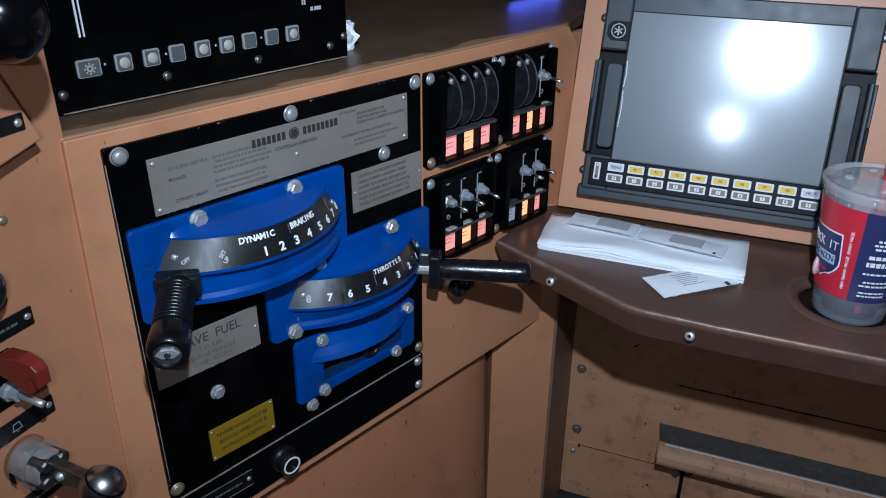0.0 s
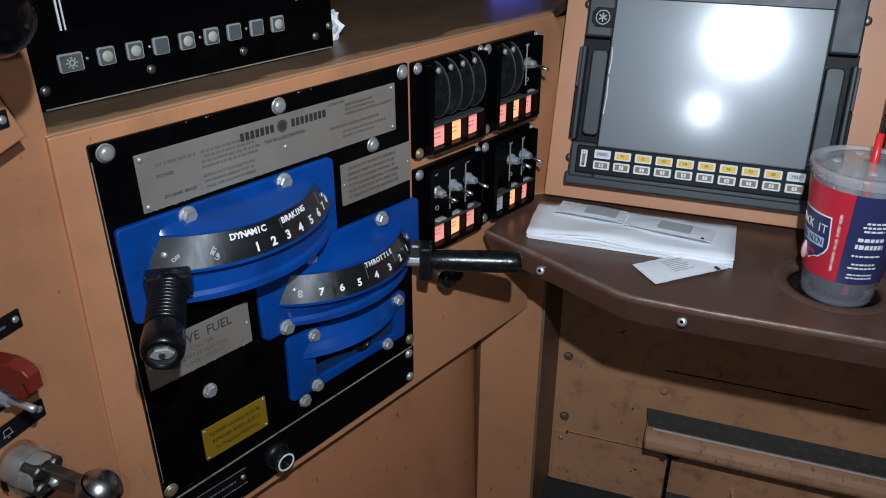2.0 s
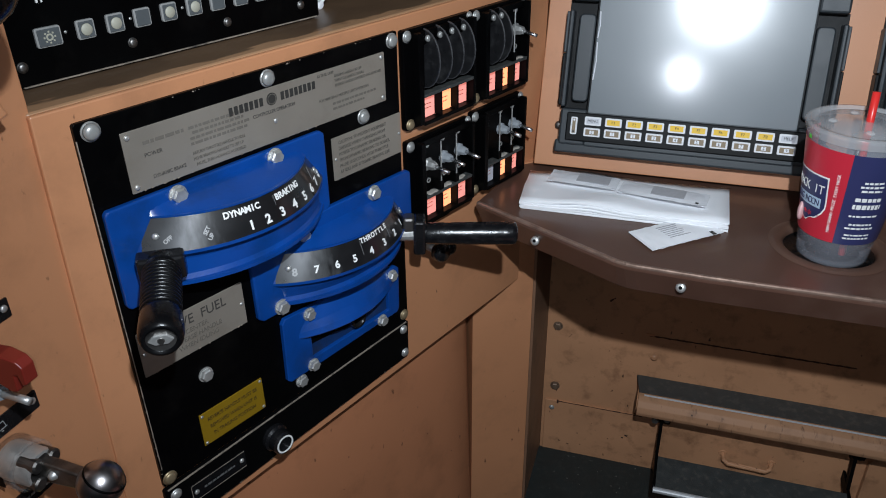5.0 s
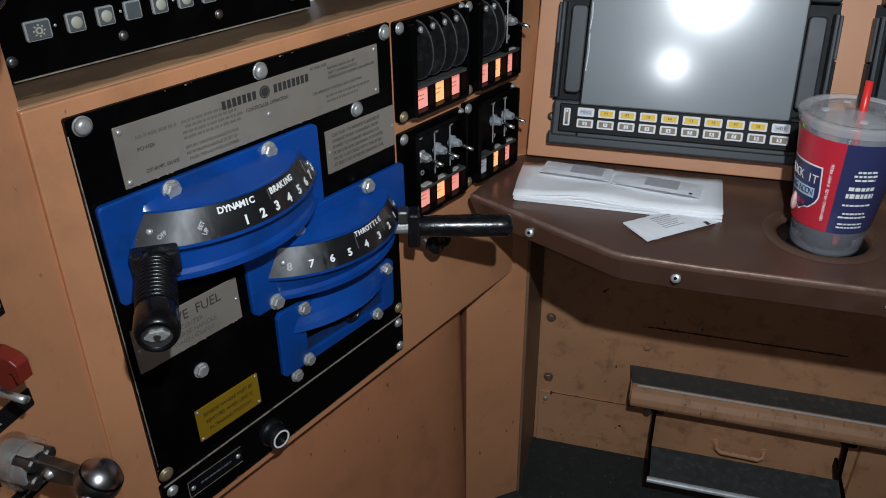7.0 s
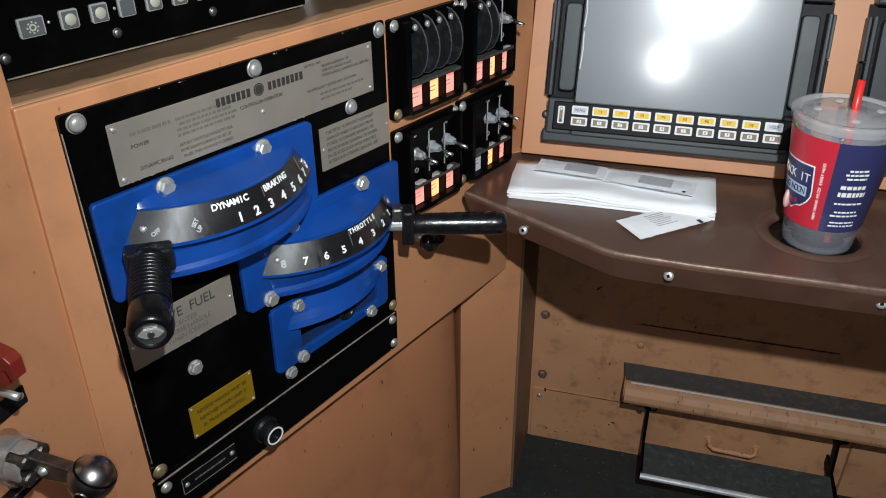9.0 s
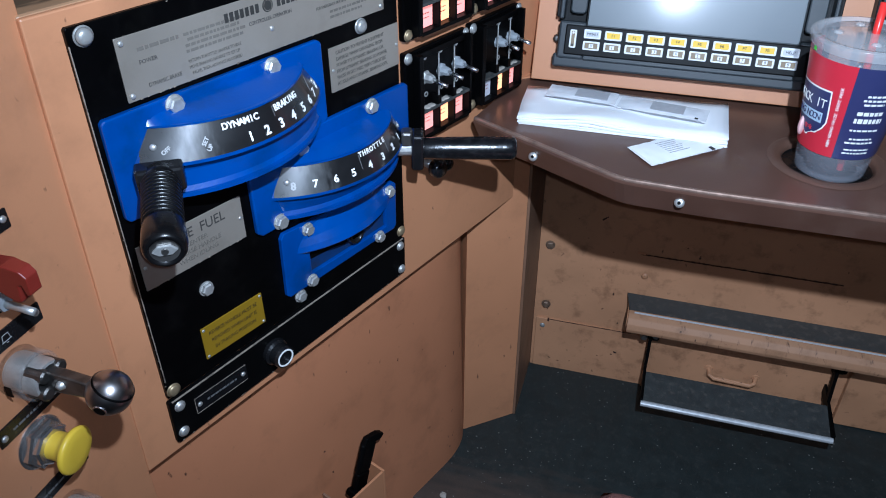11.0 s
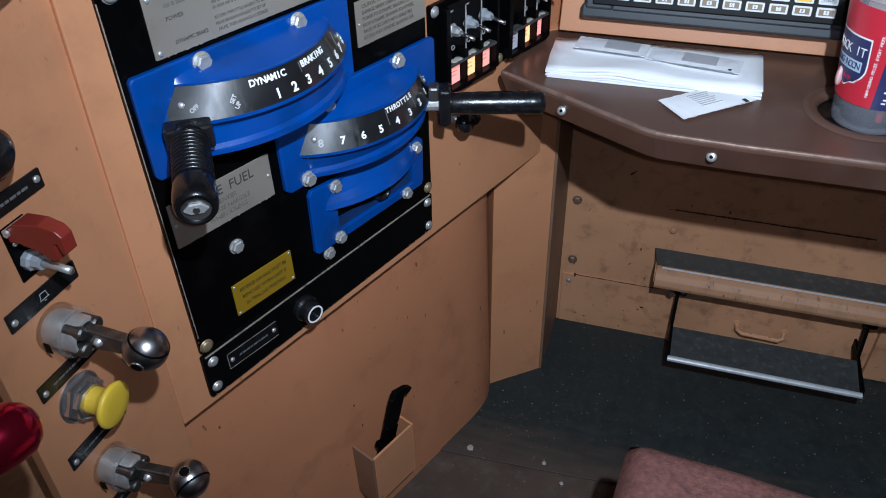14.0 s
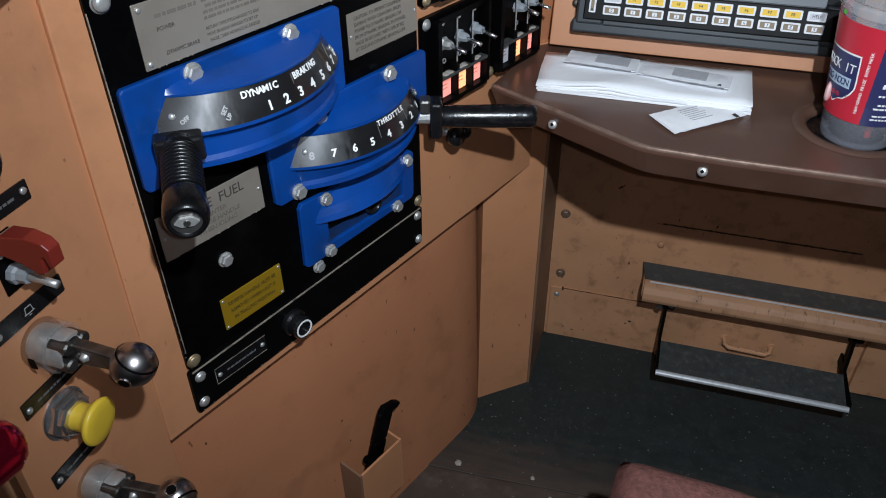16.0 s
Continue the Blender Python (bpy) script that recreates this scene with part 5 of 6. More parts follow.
fs = thing("foot_shelf", MB, "tan steel foot shelf with a dark grip strip and bright edge", "shelf")
part("tread", prism([(0.440, 0.7495), (0.450, 0.690), (1.30, 0.690), (1.30, 0.7495)], 0.006, "z", 0.2260, 0.001), STEP_DARK, fs, "dark gritty tread")
sh = [(0.696, 0.2330), (0.686, 0.2325), (0.676, 0.2280), (0.669, 0.2190), (0.6665, 0.2080), (0.6685, 0.2000), (0.676, 0.1990), (0.696, 0.2230)]
fl = part("front_lip", parted(prism(sh, 0.852, "x", 0.448, 0.0012)), TAN_STREAKED, fs)
for p in fl.data.polygons:
    p.use_smooth = abs(p.normal.x) < 0.5 and abs(p.normal.z) < 0.95
part("edge_strip", tube([(0.458, 0.6895, 0.2332), (1.30, 0.6895, 0.2332)], 0.0018, 8), EDGE_STEEL, fs, "bright worn steel edge")
part("end_plate", box(0.4455, 0.4490, 0.684, 0.7495, 0.200, 0.2250, 0.001), TAN_WORN, fs)
part("bottom_plate", box(0.46, 1.30, 0.682, 0.7495, 0.195, 0.201), TAN_WORN, fs)

dr = thing("drawer", MB, "tan painted drawer front with a bent bar handle", "drawer")
part("front", box(0.4960, 0.8400, 0.736, 0.7495, 0.006, 0.186, 0.002), TAN_WORN, dr)
part("handle", tube([(0.619, 0.736, 0.0890), (0.621, 0.722, 0.0850), (0.629, 0.718, 0.0815), (0.697, 0.718, 0.0795), (0.705, 0.722, 0.0825), (0.708, 0.736, 0.0865)], 0.0042, 10), TAN_WORN, dr)
for x, z in ((0.619, 0.0890), (0.708, 0.0865)):
    part("handle_foot", lathe([(0.736, 0.008), (0.734, 0.0072)], 14, at=(x, 0, z)), TAN_WORN, dr)

fr = thing("foot_rest", MB, "fold-down foot rest with dark tread and chrome edge", "foot rest")
part("tread", prism([(0.602, 0.0855), (0.682, 0.0935), (0.682, 0.0995), (0.602, 0.0915)], 0.333, "x", 0.497, 0.001), STEP_DARK, fr, "dark gritty tread plate")
part("chrome_edge", tube([(0.4955, 0.600, 0.0930), (0.8315, 0.600, 0.0930)], 0.0056, 14), EDGE_STEEL, fr, "bright chrome front edge")
for x in (0.4965, 0.8320):
    part("strap", box(x - 0.0025, x + 0.0025, 0.602, 0.742, 0.081, 0.104, 0.001), BLACK_MATT, fr)
    part("hanger", prism([(0.688, 0.100), (0.702, 0.100), (0.730, 0.194), (0.706, 0.194)], 0.006, "x", x - 0.003, 0.001), BLACK_MATT, fr)
    part("hinge_block", prism([(0.700, 0.194), (0.700, 0.166), (0.716, 0.150), (0.736, 0.158), (0.736, 0.194)], 0.022, "x", x - 0.006, 0.003), BLACK_MATT, fr)
bolt(fr, 0.484, 0.7085, 0.170, 0.0075, 0.012, DARK_STEEL)
bolt(fr, 0.505, 0.7000, 0.178, 0.0060, 0.006, DARK_STEEL)
d2 = thing("drawer", MB, "tan painted drawer front with a rounded corner under the foot shelf", "drawer")
part("front", prism([(0.868, 0.006), (1.25, 0.006), (1.25, 0.150), (0.886, 0.150), (0.877, 0.146), (0.870, 0.138), (0.868, 0.128)], 0.0135, "y", 0.736, 0.002), TAN_WORN, d2)

# ---- floor covering, pocket, seat ----
fm = tagged(part("floor_mat", prism([(0.1700, 0.526), (0.2565, 0.595), (0.2610, 0.7455), (1.6, 0.7455), (1.6, 0.415), (0.4247, 0.3600), (0.2036, 0.3480), (0.105, 0.345)], 0.003, "z", 0.0005, 0.001), MAT_RUBBER), "dark rubber floor mat sprinkled with grit", "floor mat", kind="structure")
fm.matrix_world = MB
bm = bmesh.new()
rnd = random.Random(5)
for i in range(420):
    u, d = rnd.uniform(0.15, 1.0), rnd.uniform(0.30, 0.74)
    r = rnd.choice((0.0006, 0.0007, 0.0008, 0.0010, 0.0013))
    b = bmesh.new()
    bmesh.ops.create_icosphere(b, subdivisions=1, radius=r)
    bmesh.ops.transform(b, matrix=Matrix.Translation((u, d, 0.0036 + r * 0.4)) @ Matrix.Diagonal((rnd.uniform(0.8, 1.6), 1, 0.6, 1)), verts=b.verts)
    merge(bm, b)
gr = tagged(part("grit", bm, GRIT), "pale grit scattered over the dark floor", "grit", kind="stuff")
gr.matrix_world = MB
for x, y, s in ((0.029, 0.410, 1.6), (0.152, 0.467, 1.0), (0.199, 0.451, 0.9)):
    b = bmesh.new()
    bmesh.ops.create_icosphere(b, subdivisions=2, radius=0.004 * s)
    for v in b.verts:
        v.co *= 1 + 0.4 * noise.noise(v.co * 300)
        v.co.z *= 0.35
    o = part("debris", b, DUST)
    o.matrix_world = pose(x, y, 0.0035 + 0.0014 * s, 0, 0, 40)
    tagged(o, "pale scrap of litter lying on the floor", "litter", "litter on the floor")


pk = thing("wall_pocket", MA, "small tan sheet-metal pocket fixed to the lower panel", "pocket")
PKY = 0.012
part("front", box(0.184, 0.267, PKY - 0.038, PKY - 0.034, 0.092, 0.205, 0.001), TAN, pk)
part("side_left", box(0.180, 0.184, PKY - 0.038, PKY + 0.005, 0.092, 0.206, 0.0008), MOTTLED_BROWN, pk, "mottled brown pocket side")
part("side_right", box(0.267, 0.271, PKY - 0.038, PKY + 0.005, 0.092, 0.206, 0.0008), TAN, pk)
part("bottom", box(0.184, 0.267, PKY - 0.034, PKY, 0.092, 0.096), TAN, pk)
rh = thing("reverser_handle", MA, "black removable handle standing in the wall pocket", "handle")
RH = pose(0.1990, PKY - 0.017, 0.0965, 0, 21, 0) @ Matrix.Diagonal((1.45, 1.0, 0.93, 1.0))
part("shaft", box(-0.009, 0.009, -0.006, 0.006, 0.0, 0.135, 0.003), BLACK, rh, at=RH)
part("blade", box(-0.011, 0.010, -0.005, 0.005, 0.135, 0.192, 0.004), BLACK_MATT, rh, at=RH)
part("hook", prism([(-0.010, 0.185), (0.016, 0.192), (0.019, 0.200), (0.010, 0.205), (-0.008, 0.203)], 0.010, "y", -0.005, 0.0015), BLACK_MATT, rh, at=RH)
part("collar", box(-0.0125, 0.0125, -0.009, 0.009, 0.092, 0.104, 0.002), BLACK, rh, at=RH)

seat = thing("cab_seat", pose(0, 0, 0), "cab seat with a worn red-brown cloth cushion", "seat")


def cushion():
    b = bmesh.new()
    bmesh.ops.create_grid(b, x_segments=40, y_segments=40, size=0.5)
    for v in b.verts:
        x, y = v.co.x * 2, v.co.y * 2
        e = max(abs(x), abs(y))
        drop = 0.030 * max(0, (e - 0.88) / 0.12) ** 2
        q = e / max(1e-6, (abs(x) ** 40 + abs(y) ** 40) ** (1 / 40))
        v.co = Vector((v.co.x * 0.50 * q, v.co.y * 0.50 * q, -drop + 0.004 * noise.noise(Vector((x * 3, y * 3, 0)))))
    edge = [e for e in b.edges if e.is_boundary]
    r = bmesh.ops.extrude_edge_only(b, edges=edge)
    for v in [g for g in r["geom"] if isinstance(g, bmesh.types.BMVert)]:
        v.co.z -= 0.075
    bmesh.ops.recalc_face_normals(b, faces=b.faces)
    return b


SM = pose(0.359, 0.303, 0.428, 0, 0, 17.0) @ pose(0.25, -0.25, 0)
smooth(part("cushion", cushion(), SEAT, seat, "worn red-brown cloth cushion", SM))
part("piping", tube([(-0.246, -0.23, -0.03), (-0.246, 0.218, -0.03), (-0.240, 0.232, -0.03), (-0.230, 0.241, -0.03), (-0.216, 0.246, -0.03), (0.23, 0.246, -0.03)], 0.0035, 10), SEAT_DARK, seat, "dark frayed edge piping", SM)
part("pan", box(-0.23, 0.23, -0.23, 0.23, -0.13, -0.075, 0.01), BLACK_MATT, seat, at=SM)
part("pedestal", lathe([(-0.42, 0.16), (-0.41, 0.15), (-0.40, 0.05), (-0.13, 0.05)], 28, "z"), BLACK_MATT, seat, at=SM)

# ---- screen panel and screens ----
sp = thing("screen_panel", MM, "tan sheet-metal panel holding the computer screens", "panel")
part("sheet", box(0.2525, 1.25, 0.0, 0.010, -0.081, 0.40, 0.0012), TAN, sp)
part("side_flange", box(0.2505, 0.2560, 0.0095, 0.10, -0.081, 0.40, 0.0008), TAN, sp)


def screen_unit(name, x0, label, full=True):
    """Ruggedised screen: case, recessed side grips, key rows."""
    t = thing(name, MM @ pose(x0, 0, 0), label, "screen", "computer screens")
    W, Z0, Z1 = 0.361, -0.058, 0.226
    yf = -0.030
    g1, gz0, gz1 = 0.041, 0.008, 0.146          # grip recess
    part("case_core", box(0.044, W - 0.044, yf, 0.0, Z0 + 0.012, Z1, 0.002), BEZEL, t)
    part("case_foot", box(0.003, W - 0.003, yf + 0.004, 0.0, Z0, Z0 + 0.018, 0.003), BEZEL, t)
    for s in (0, 1):
        def mx(a, b):
            return (a, b) if s == 0 else (W - b, W - a)
        part("case_corner", box(*mx(0.008, 0.0445), yf + 0.001, 0.0, gz1 + 0.002, Z1, 0.003), BEZEL, t)
        part("case_corner", box(*mx(0.008, 0.0445), yf + 0.001, 0.0, Z0 + 0.012, gz0 - 0.004, 0.003), BEZEL, t)
        part("recess_back", box(*mx(0.004, 0.0445), -0.006, -0.001, gz0 - 0.006, gz1 + 0.004), BEZEL_DARK, t)
        grip_pts = rounded(*mx(0.0195, 0.0420), gz0 + 0.006, gz1 - 0.014, 0.006)
        part("grip", prism(grip_pts, 0.014, "y", -0.022, 0.002), BEZEL, t)
        part("outer_rail", box(*mx(0.0065, 0.0125), -0.028, -0.001, gz0 - 0.002, gz1 - 0.010, 0.002), BEZEL, t)
        part("side_latch", box(*mx(0.0020, 0.0060), -0.022, -0.001, gz0 + 0.0, gz0 + 0.070, 0.001), BEZEL_DARK, t)
        part("side_latch", box(*mx(0.0020, 0.0060), -0.022, -0.001, gz0 + 0.0715, gz1 - 0.012, 0.001), BEZEL, t)
        for z in (0.193, -0.022):
            bm = lathe([(0, 0.0062), (-0.004, 0.0058), (-0.0055, 0.0030)], 16, at=(mx(0.0, 0.008)[0] + 0.004, -0.001, z))
            smooth(part("mount_screw", bm, DARK_STEEL, t))
    if not full:
        return t
    part("screen", prism(rounded(0.046, 0.3145, 0.0005, 0.2005, 0.002), 0.002, "y", yf - 0.0012, 0.0004), SCREEN, t, "matt grey screen reflecting the torch")
    gap = bmesh.new()
    for a, b, c, d in ((0.0445, 0.3160, 0.2005, 0.2018), (0.0445, 0.0457, 0.0, 0.2018), (0.3148, 0.3160, 0.0, 0.2018)):
        box(a, b, yf - 0.0006, yf + 0.001, c, d, bm=gap)
    part("screen_gap", gap, BEZEL_DARK, t)
    # peeling film edge along the screen
    for z0_, z1_ in ((0.045, 0.095), (0.100, 0.135)):
        part("film_curl", tube([(0.0475, yf - 0.002, z0_), (0.0492, yf - 0.003, (z0_ + z1_) / 2), (0.0478, yf - 0.002, z1_)], 0.0009, 8), FOIL, t)
    logo = part("badge", prism([(0.0145, 0.168), (0.0205, 0.161), (0.0435, 0.161), (0.0435, 0.187), (0.0205, 0.187), (0.0145, 0.181)], 0.002, "y", yf - 0.001, 0.0006), BEZEL_DARK, t, "black badge with a plain round mark")
    part("round_mark", lathe([(yf - 0.0012, 0.0098), (yf - 0.0016, 0.0098)], 28, at=(0.0295, 0, 0.174)), GREY_INK, logo)
    part("mark_field", lathe([(yf - 0.0016, 0.0085), (yf - 0.0019, 0.0085)], 28, at=(0.0295, 0, 0.174)), BEZEL_DARK, logo)
    for q in (0, 60, 120):
        part("mark_stroke", box(-0.0009, 0.0009, -0.0004, 0.0, -0.006, 0.006), GREY_INK, logo, at=pose(0.0295, yf - 0.0019, 0.174, 0, q, 0))
    kb = part("key_strip", box(0.018, W - 0.012, yf - 0.0035, yf + 0.006, -0.0395, -0.0005, 0.0015), BEZEL_DARK, t, "black key strip")
    ky = yf - 0.0035

    def key(x, z, w, h, face, inner=None, text=None):
        k = part("key", prism(rounded(x - w / 2, x + w / 2, z - h / 2, z + h / 2, 0.0014, 3), 0.0022, "y", ky - 0.0022, 0.0004), KEY_WHITE, kb)
        part("key_face", box(x - w / 2 + 0.0026, x + w / 2 - 0.0026, ky - 0.0027, ky - 0.0022, z - h / 2 + 0.0022, z + h / 2 - 0.0022), face, k)
        if text:
            if face is KEY_BROWN:
                part("key_dot", box(x - 0.003, x + 0.003, ky - 0.0031, ky - 0.0027, z - 0.0024, z + 0.0024), KEY_WHITE, k)
            words(text, 0.0052, INK, k, pose(x, ky - 0.0033, z))
    p = part("power_key", prism(rounded(0.0245, 0.0335, -0.0305, -0.0065, 0.0014, 3), 0.0022, "y", ky - 0.0022, 0.0004), KEY_WHITE, kb)
    part("power_face", box(0.0268, 0.0312, ky - 0.0027, ky - 0.0022, -0.0285, -0.0085), KEY_BROWN, p)
    part("power_dot", lathe([(ky - 0.0027, 0.0016), (ky - 0.0031, 0.0015)], 12, at=(0.029, 0, -0.0105)), KEY_WHITE, p)
    part("power_dot", lathe([(ky - 0.0027, 0.0016), (ky - 0.0031, 0.0015)], 12, at=(0.029, 0, -0.0265)), INK, p)
    for i in range(10):
        x = 0.0545 + i * 0.02795
        if i == 0:
            key(x, -0.0105, 0.0225, 0.0118, KEY_GREYWHITE, text="MENU")
        elif i == 9:
            key(x, -0.0105, 0.0225, 0.0118, KEY_GREYWHITE, text="HELP")
        else:
            key(x, -0.0105, 0.0225, 0.0118, KEY_YELLOW, text="F%d" % i)
        key(x, -0.0258, 0.0225, 0.0118, KEY_BROWN, text="%d" % i)
    return t


KEY_GREYWHITE = mat("key_grey_white", (0.55, 0.56, 0.60), 0.5, vary=0.06)
screen_unit("computer_screen", 0.280, "grey ruggedised computer screen with function keys below", True)
screen_unit("computer_screen", 0.674, "second grey ruggedised screen case with ribbed side", False)

# ---- paper things on the desk ----
def paper_stack():
    t = thing("envelope_stack", MB, "stack of white paper napkins with wrapped packets on top", "paper stack")
    cor = [(0.2600, 0.4270), (0.2540, 0.5310), (0.5235, 0.5400), (0.5230, 0.4330)]
    rnd = random.Random(2)
    for i in range(5):
        z = DESK_Z + 0.0006 + i * 0.0024
        b = bmesh.new()
        rows = []
        j = [(rnd.uniform(-0.0022, 0.0022), rnd.uniform(-0.0022, 0.0022)) for _ in range(4)]
        c = [(p[0] + q[0], p[1] + q[1]) for p, q in zip(cor, j)]
        n = 14
        for a in range(n + 1):
            fa = a / n
            row = []
            for e in range(7):
                fe = e / 6
                x = (c[0][0] * (1 - fe) + c[1][0] * fe) * (1 - fa) + (c[3][0] * (1 - fe) + c[2][0] * fe) * fa
                yy = (c[0][1] * (1 - fe) + c[1][1] * fe) * (1 - fa) + (c[3][1] * (1 - fe) + c[2][1] * fe) * fa
                lift = 0.0058 * noise.noise(Vector((x * 16, yy * 20, i * 0.4))) * (i / 3) + 0.0032 * (i / 5) * math.sin(fa * 6.0) * (1 - fe * 0.5)
                row.append((x, yy, z + max(-0.0006, lift)))
            rows.append(row)
        top_ = [[b.verts.new((p[0], p[1], p[2] + 0.0018)) for p in r] for r in rows]
        bot_ = [[b.verts.new(p) for p in r] for r in rows]
        for a in range(n):
            for e in range(6):
                b.faces.new((top_[a][e], top_[a + 1][e], top_[a + 1][e + 1], top_[a][e + 1]))
                b.faces.new((bot_[a][e], bot_[a][e + 1], bot_[a + 1][e + 1], bot_[a + 1][e]))
        ring_t = [top_[a][0] for a in range(n + 1)] + [top_[n][e] for e in range(1, 7)] + [top_[a][6] for a in range(n - 1, -1, -1)] + [top_[0][e] for e in range(5, 0, -1)]
        ring_b = [bot_[a][0] for a in range(n + 1)] + [bot_[n][e] for e in range(1, 7)] + [bot_[a][6] for a in range(n - 1, -1, -1)] + [bot_[0][e] for e in range(5, 0, -1)]
        for k in range(len(ring_t)):
            b.faces.new((ring_t[k], ring_b[k], ring_b[(k + 1) % len(ring_t)], ring_t[(k + 1) % len(ring_t)]))
        bmesh.ops.recalc_face_normals(b, faces=b.faces)
        o = part("sheet", b, PAPER, t)
        for p in o.data.polygons:
            p.use_smooth = abs(p.normal.z) > 0.6


paper_stack()


def packet(m, w, d, label, printed):
    """A flat sealed packet with crimped ends and a puffed middle."""
    b = bmesh.new()
    nx, ny = 24, 10
    for side in (1, -1):
        g = [[b.verts.new((w * (i / nx - 0.5), d * (j / ny - 0.5), side * (0.0004 + 0.0022 * max(0, math.sin(math.pi * i / nx)) ** 0.6 * math.sin(math.pi * j / ny) + 0.0008 * noise.noise(Vector((i * 0.5, j * 0.6, w * 90)))))) for j in range(ny + 1)] for i in range(nx + 1)]
        for i in range(nx):
            for j in range(ny):
                b.faces.new((g[i][j], g[i + 1][j], g[i + 1][j + 1], g[i][j + 1]))
    bmesh.ops.remove_doubles(b, verts=b.verts, dist=0.00001)
    bmesh.ops.recalc_face_normals(b, faces=b.faces)
    t = thing("sealed_packet", m, label, "packet", "packets on the desk")
    smooth(part("wrapper", b, PAPER if printed else FOIL, t))
    for s in (-1, 1):
        part("crimp", box(w * 0.5 * s - 0.003, w * 0.5 * s + 0.003, -d * 0.5, d * 0.5, -0.0004, 0.0005), PAPER if printed else FOIL, t)
    return t


p1 = packet(MB @ pose(0.334, 0.5040, DESK_Z + 0.0178, 0, 0, -5), 0.088, 0.038, "clear-wrapped packet with a grey printed patch", False)
part("print_patch", box(-0.008, 0.036, -0.013, 0.012, 0.0030, 0.0034), PRINT_GREY, p1, at=pose(0, 0, 0, 0, 0, 0))
p2 = packet(MB @ pose(0.441, 0.4880, DESK_Z + 0.0176, 0, 0, -8), 0.108, 0.038, "clear-wrapped packet with a grey printed patch and black corner", False)
part("print_patch", box(-0.015, 0.028, -0.013, 0.012, 0.0030, 0.0034), PRINT_GREY, p2)
part("corner_mark", box(0.043, 0.047, -0.017, -0.013, 0.0014, 0.0018), INK, p2)
p3 = packet(MB @ pose(0.4620, 0.4095, DESK_Z + 0.0036, 1.5, 0, 41), 0.101, 0.049, "small white paper packet with faint print", True)
for i in range(7):
    x0 = -0.020 + 0.0004 * i
    part("print_line", box(x0, x0 + 0.030 - 0.003 * (i % 3), 0.014 - 0.0042 * i - 0.0006, 0.014 - 0.0042 * i + 0.0006, 0.0026, 0.0030), PRINT_GREY, p3)
part("corner_mark", box(0.036, 0.041, -0.026, -0.018, 0.0016, 0.0020), INK, p3)

# ---- drink cup ----
cup = thing("drink_cup", MB @ pose(CUP[0] + 0.003, CUP[1] - 0.001, DESK_Z - 0.0075, 0, 0, -19), "clear plastic drink cup with a red and navy sleeve print", "cup")
H = 0.161


def rad(z):
    return 0.0392 + (0.0575 - 0.0392) * z / H


smooth(part("cup_wall", lathe([(0.004, 0.030), (0.0, 0.036), (0.001, 0.0385), (0.006, rad(0.006)), (H * 0.5, rad(H * 0.5)), (H, rad(H)), (H, rad(H) - 0.0009), (H * 0.5, rad(H * 0.5) - 0.0009), (0.008, rad(0.008) - 0.0009), (0.005, 0.030)], 64, "z", close=False), CUP_CLEAR, cup, "clear plastic cup"))


def wrap(a0, a1, z0, z1, off=0.0006, n=40):
    """A strip of print round the cup, from angle a0 to a1."""
    rows = []
    for z in (z0, z0 + (z1 - z0) / 3, z0 + 2 * (z1 - z0) / 3, z1):
        rows.append([((rad(z) + off) * math.cos(radians(a0 + (a1 - a0) * i / n)), (rad(z) + off) * math.sin(radians(a0 + (a1 - a0) * i / n)), z) for i in range(n + 1)])
    return loft(rows)


Z0, Z1 = 0.034, 0.146
red = smooth(part("red_print", wrap(150, 275, Z0, Z1), CUP_RED, cup, "red printed sleeve"))
navy = smooth(part("navy_print", wrap(275, 388, Z0, Z1), CUP_NAVY, cup, "navy printed sleeve"))


def on_cup(text, ang, z, size, material, parent, turn=0.0, stretch=1.0, off=0.0012):
    r = rad(z) + off
    return words(text, size, material, parent, pose(r * math.cos(radians(ang)), r * math.sin(radians(ang)), z, 0, 0, ang + 90) @ pose(0, 0, 0, 4.2, -turn, 0), stretch=stretch)


def cup_text(text, a0, a1, z, size, material, parent, stretch=1.0):
    step = (a1 - a0) / max(1, len(text) - 1)
    for i, chh in enumerate(text):
        if chh != " ":
            on_cup(chh, a0 + step * i, z, size, material, parent, stretch=stretch)


def shield(a, z, w, h, material, off):
    """Shield outline laid on the cup."""
    b = bmesh.new()
    rows = []
    n = 12
    for k in range(9):
        f = k / 8
        half = w / 2 * (1.0 if f > 0.45 else math.sin(math.pi / 2 * (f / 0.45)) ** 0.7 if f > 0 else 0.02)
        zz = z - h / 2 + h * f
        r = rad(zz) + off
        rows.append([(r * math.cos(radians(a) + (-half + 2 * half * i / n) / r), r * math.sin(radians(a) + (-half + 2 * half * i / n) / r), zz) for i in range(n + 1)])
    return loft(rows)


smooth(part("shield_edge", shield(226, 0.0815, 0.053, 0.062, WHITE_INK, 0.0008), WHITE_INK, red))
smooth(part("shield", shield(226, 0.0815, 0.050, 0.058, CUP_NAVY, 0.0010), CUP_NAVY, red, "navy shield print"))
cup_text("KICK IT", 203, 247, 0.0950, 0.0150, WHITE_INK, red, 0.85)
smooth(part("noon_band", wrap(202, 249, 0.0720, 0.0845, 0.0012, 16), LIGHT_BLUE, red, "pale blue band"))
for i, chh in enumerate("BIG NOON"):
    if chh != " ":
        on_cup(chh, 206 + 5.4 * i, 0.0783, 0.0108, CUP_NAVY, red, stretch=0.8, off=0.0016)
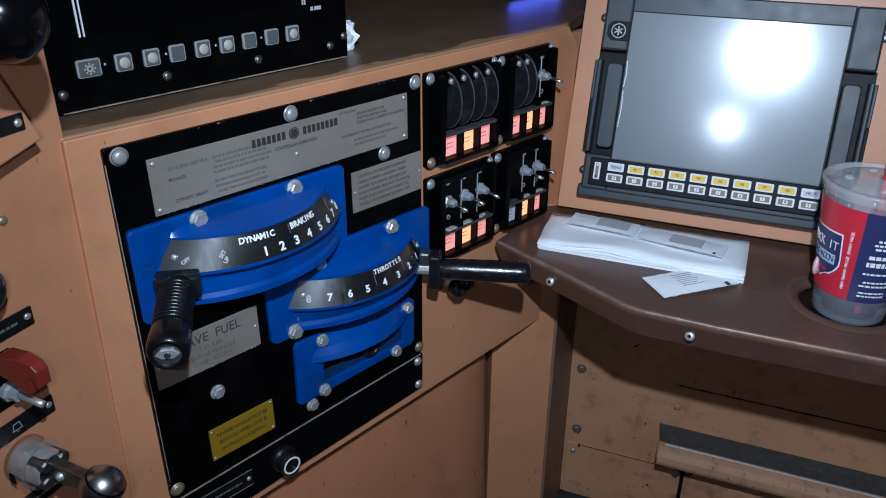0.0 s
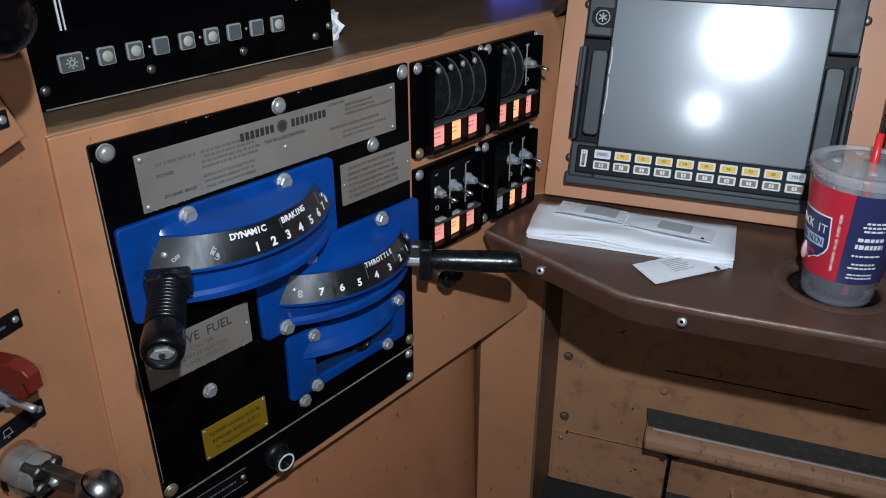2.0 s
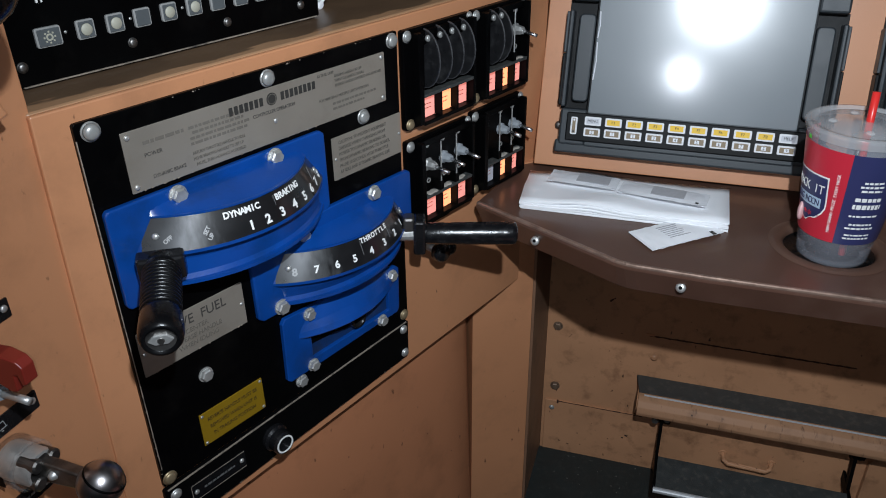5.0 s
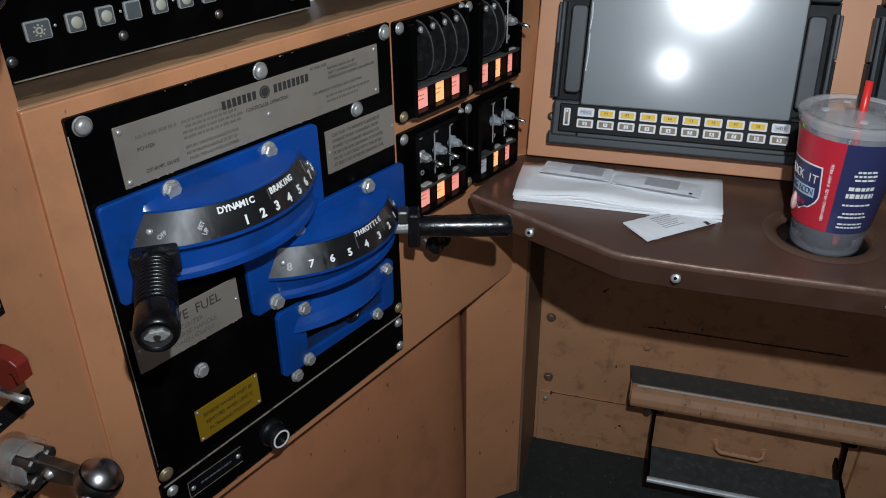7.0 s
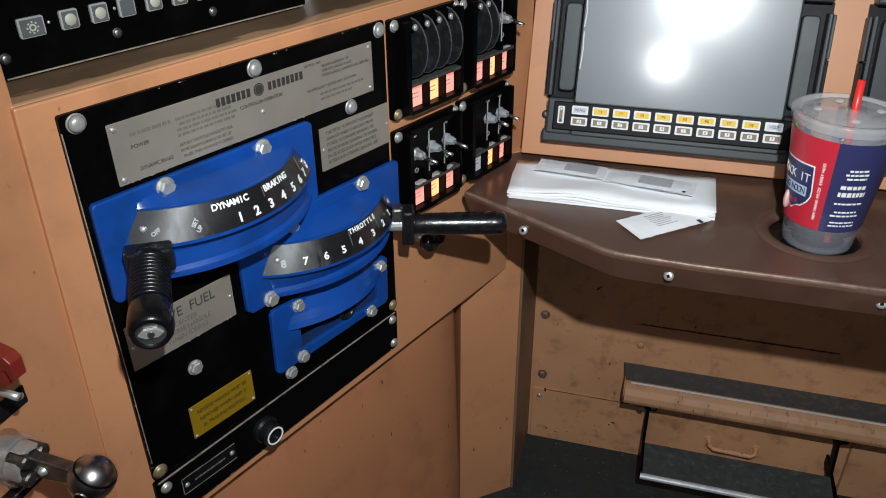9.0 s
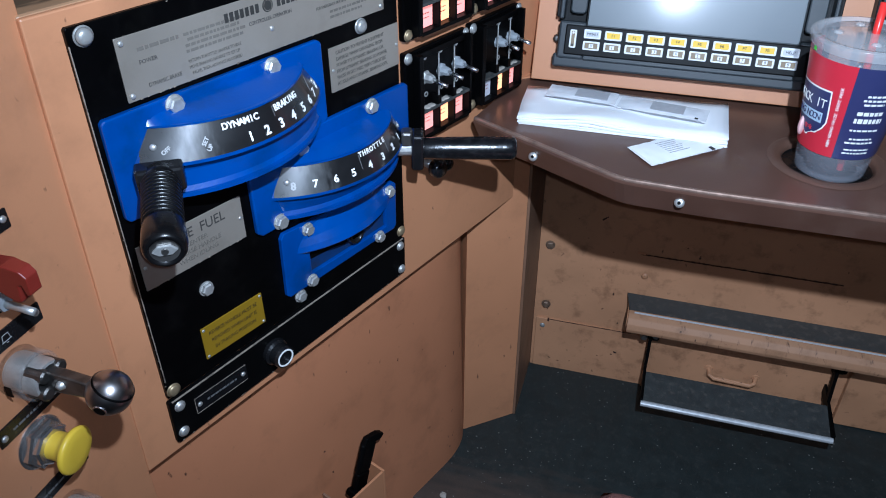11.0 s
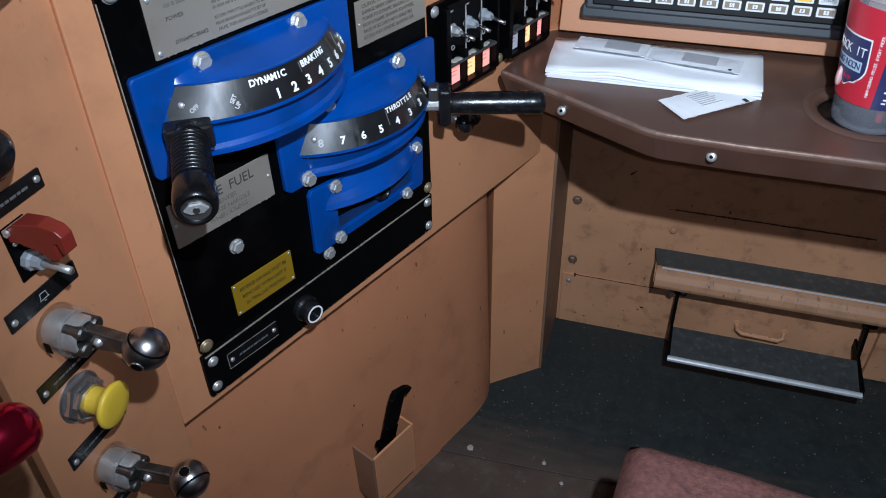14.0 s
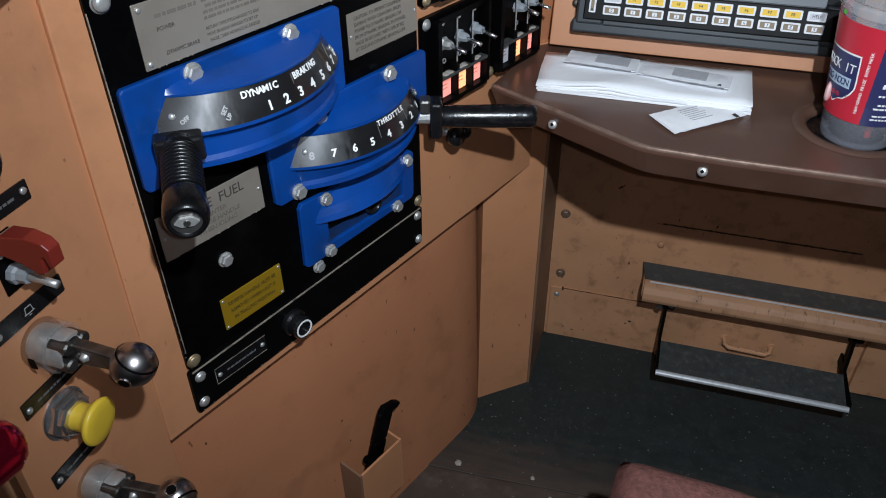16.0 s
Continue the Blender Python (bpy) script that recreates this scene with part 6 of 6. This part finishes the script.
smooth(part("round_print", ball(0.0105, (rad(0.0565) * math.cos(radians(212)), rad(0.0565) * math.sin(radians(212)), 0.0565), scale=(0.4, 0.9, 1.2)), PINK_PRINT, red, "pale round print"))
for a_, z_ in ((226, 0.0625), (234, 0.0625)):
    on_cup("*", a_, z_ - 0.003, 0.014, CUP_RED, red, off=0.0016)
t_ = "NEW GRAND PRIZE EVERY WEEK"
for i, chh in enumerate(t_):
    if chh != " ":
        on_cup(chh, 265, 0.0485 + i * 0.0028, 0.0046, WHITE_INK, red, turn=90, off=0.0012)
for z_, h_, w_ in ((0.1145, 0.0042, 22), (0.1095, 0.0042, 28), (0.1045, 0.0042, 24), (0.0935, 0.0075, 32), (0.0845, 0.0095, 34), (0.0725, 0.0038, 36), (0.0615, 0.0038, 30), (0.0565, 0.0038, 38), (0.0475, 0.0034, 34), (0.0430, 0.0034, 36)):
    k = 0
    a_ = 304 - w_ / 2
    rnd = random.Random(int(z_ * 1e4))
    while a_ < 304 + w_ / 2 - 1:
        da = min(rnd.uniform(3, 7), 304 + w_ / 2 - a_)
        part("print_bar", wrap(a_, a_ + da, z_ - h_ * 0.3, z_ + h_ * 0.3, 0.0011, 3), WHITE_INK, navy)
        a_ += da + 1.2
part("green_mark", wrap(214, 220, 0.1480, 0.1530, 0.0012, 3), GREEN_PRINT, red, "small bright green mark")
lid = smooth(part("lid", lathe([(H - 0.008, rad(H) + 0.0012), (H - 0.001, rad(H) + 0.0030), (H + 0.0022, rad(H) + 0.0034), (H + 0.0040, rad(H) + 0.0018), (H + 0.0040, rad(H) - 0.0030), (H + 0.0005, rad(H) - 0.0045), (H + 0.0005, rad(H) - 0.009), (H + 0.003, rad(H) - 0.012), (H + 0.0035, 0.010), (H + 0.0050, 0.007), (H + 0.0050, 0.0)], 64, "z", close=False), LID, cup, "cloudy clear plastic lid"))
for a_ in (30, 120, 200, 290):
    smooth(part("lid_dimple", ball(0.0055, (0.033 * math.cos(radians(a_)), 0.033 * math.sin(radians(a_)), H + 0.0030), scale=(1, 1, 0.45), seg=16), LID, lid))
smooth(part("straw", tube([(0.014, -0.018, 0.010), (0.004, 0.002, H), (0.0025, 0.006, H + 0.037)], 0.0042, 16), STRAW, cup, "red plastic straw"))
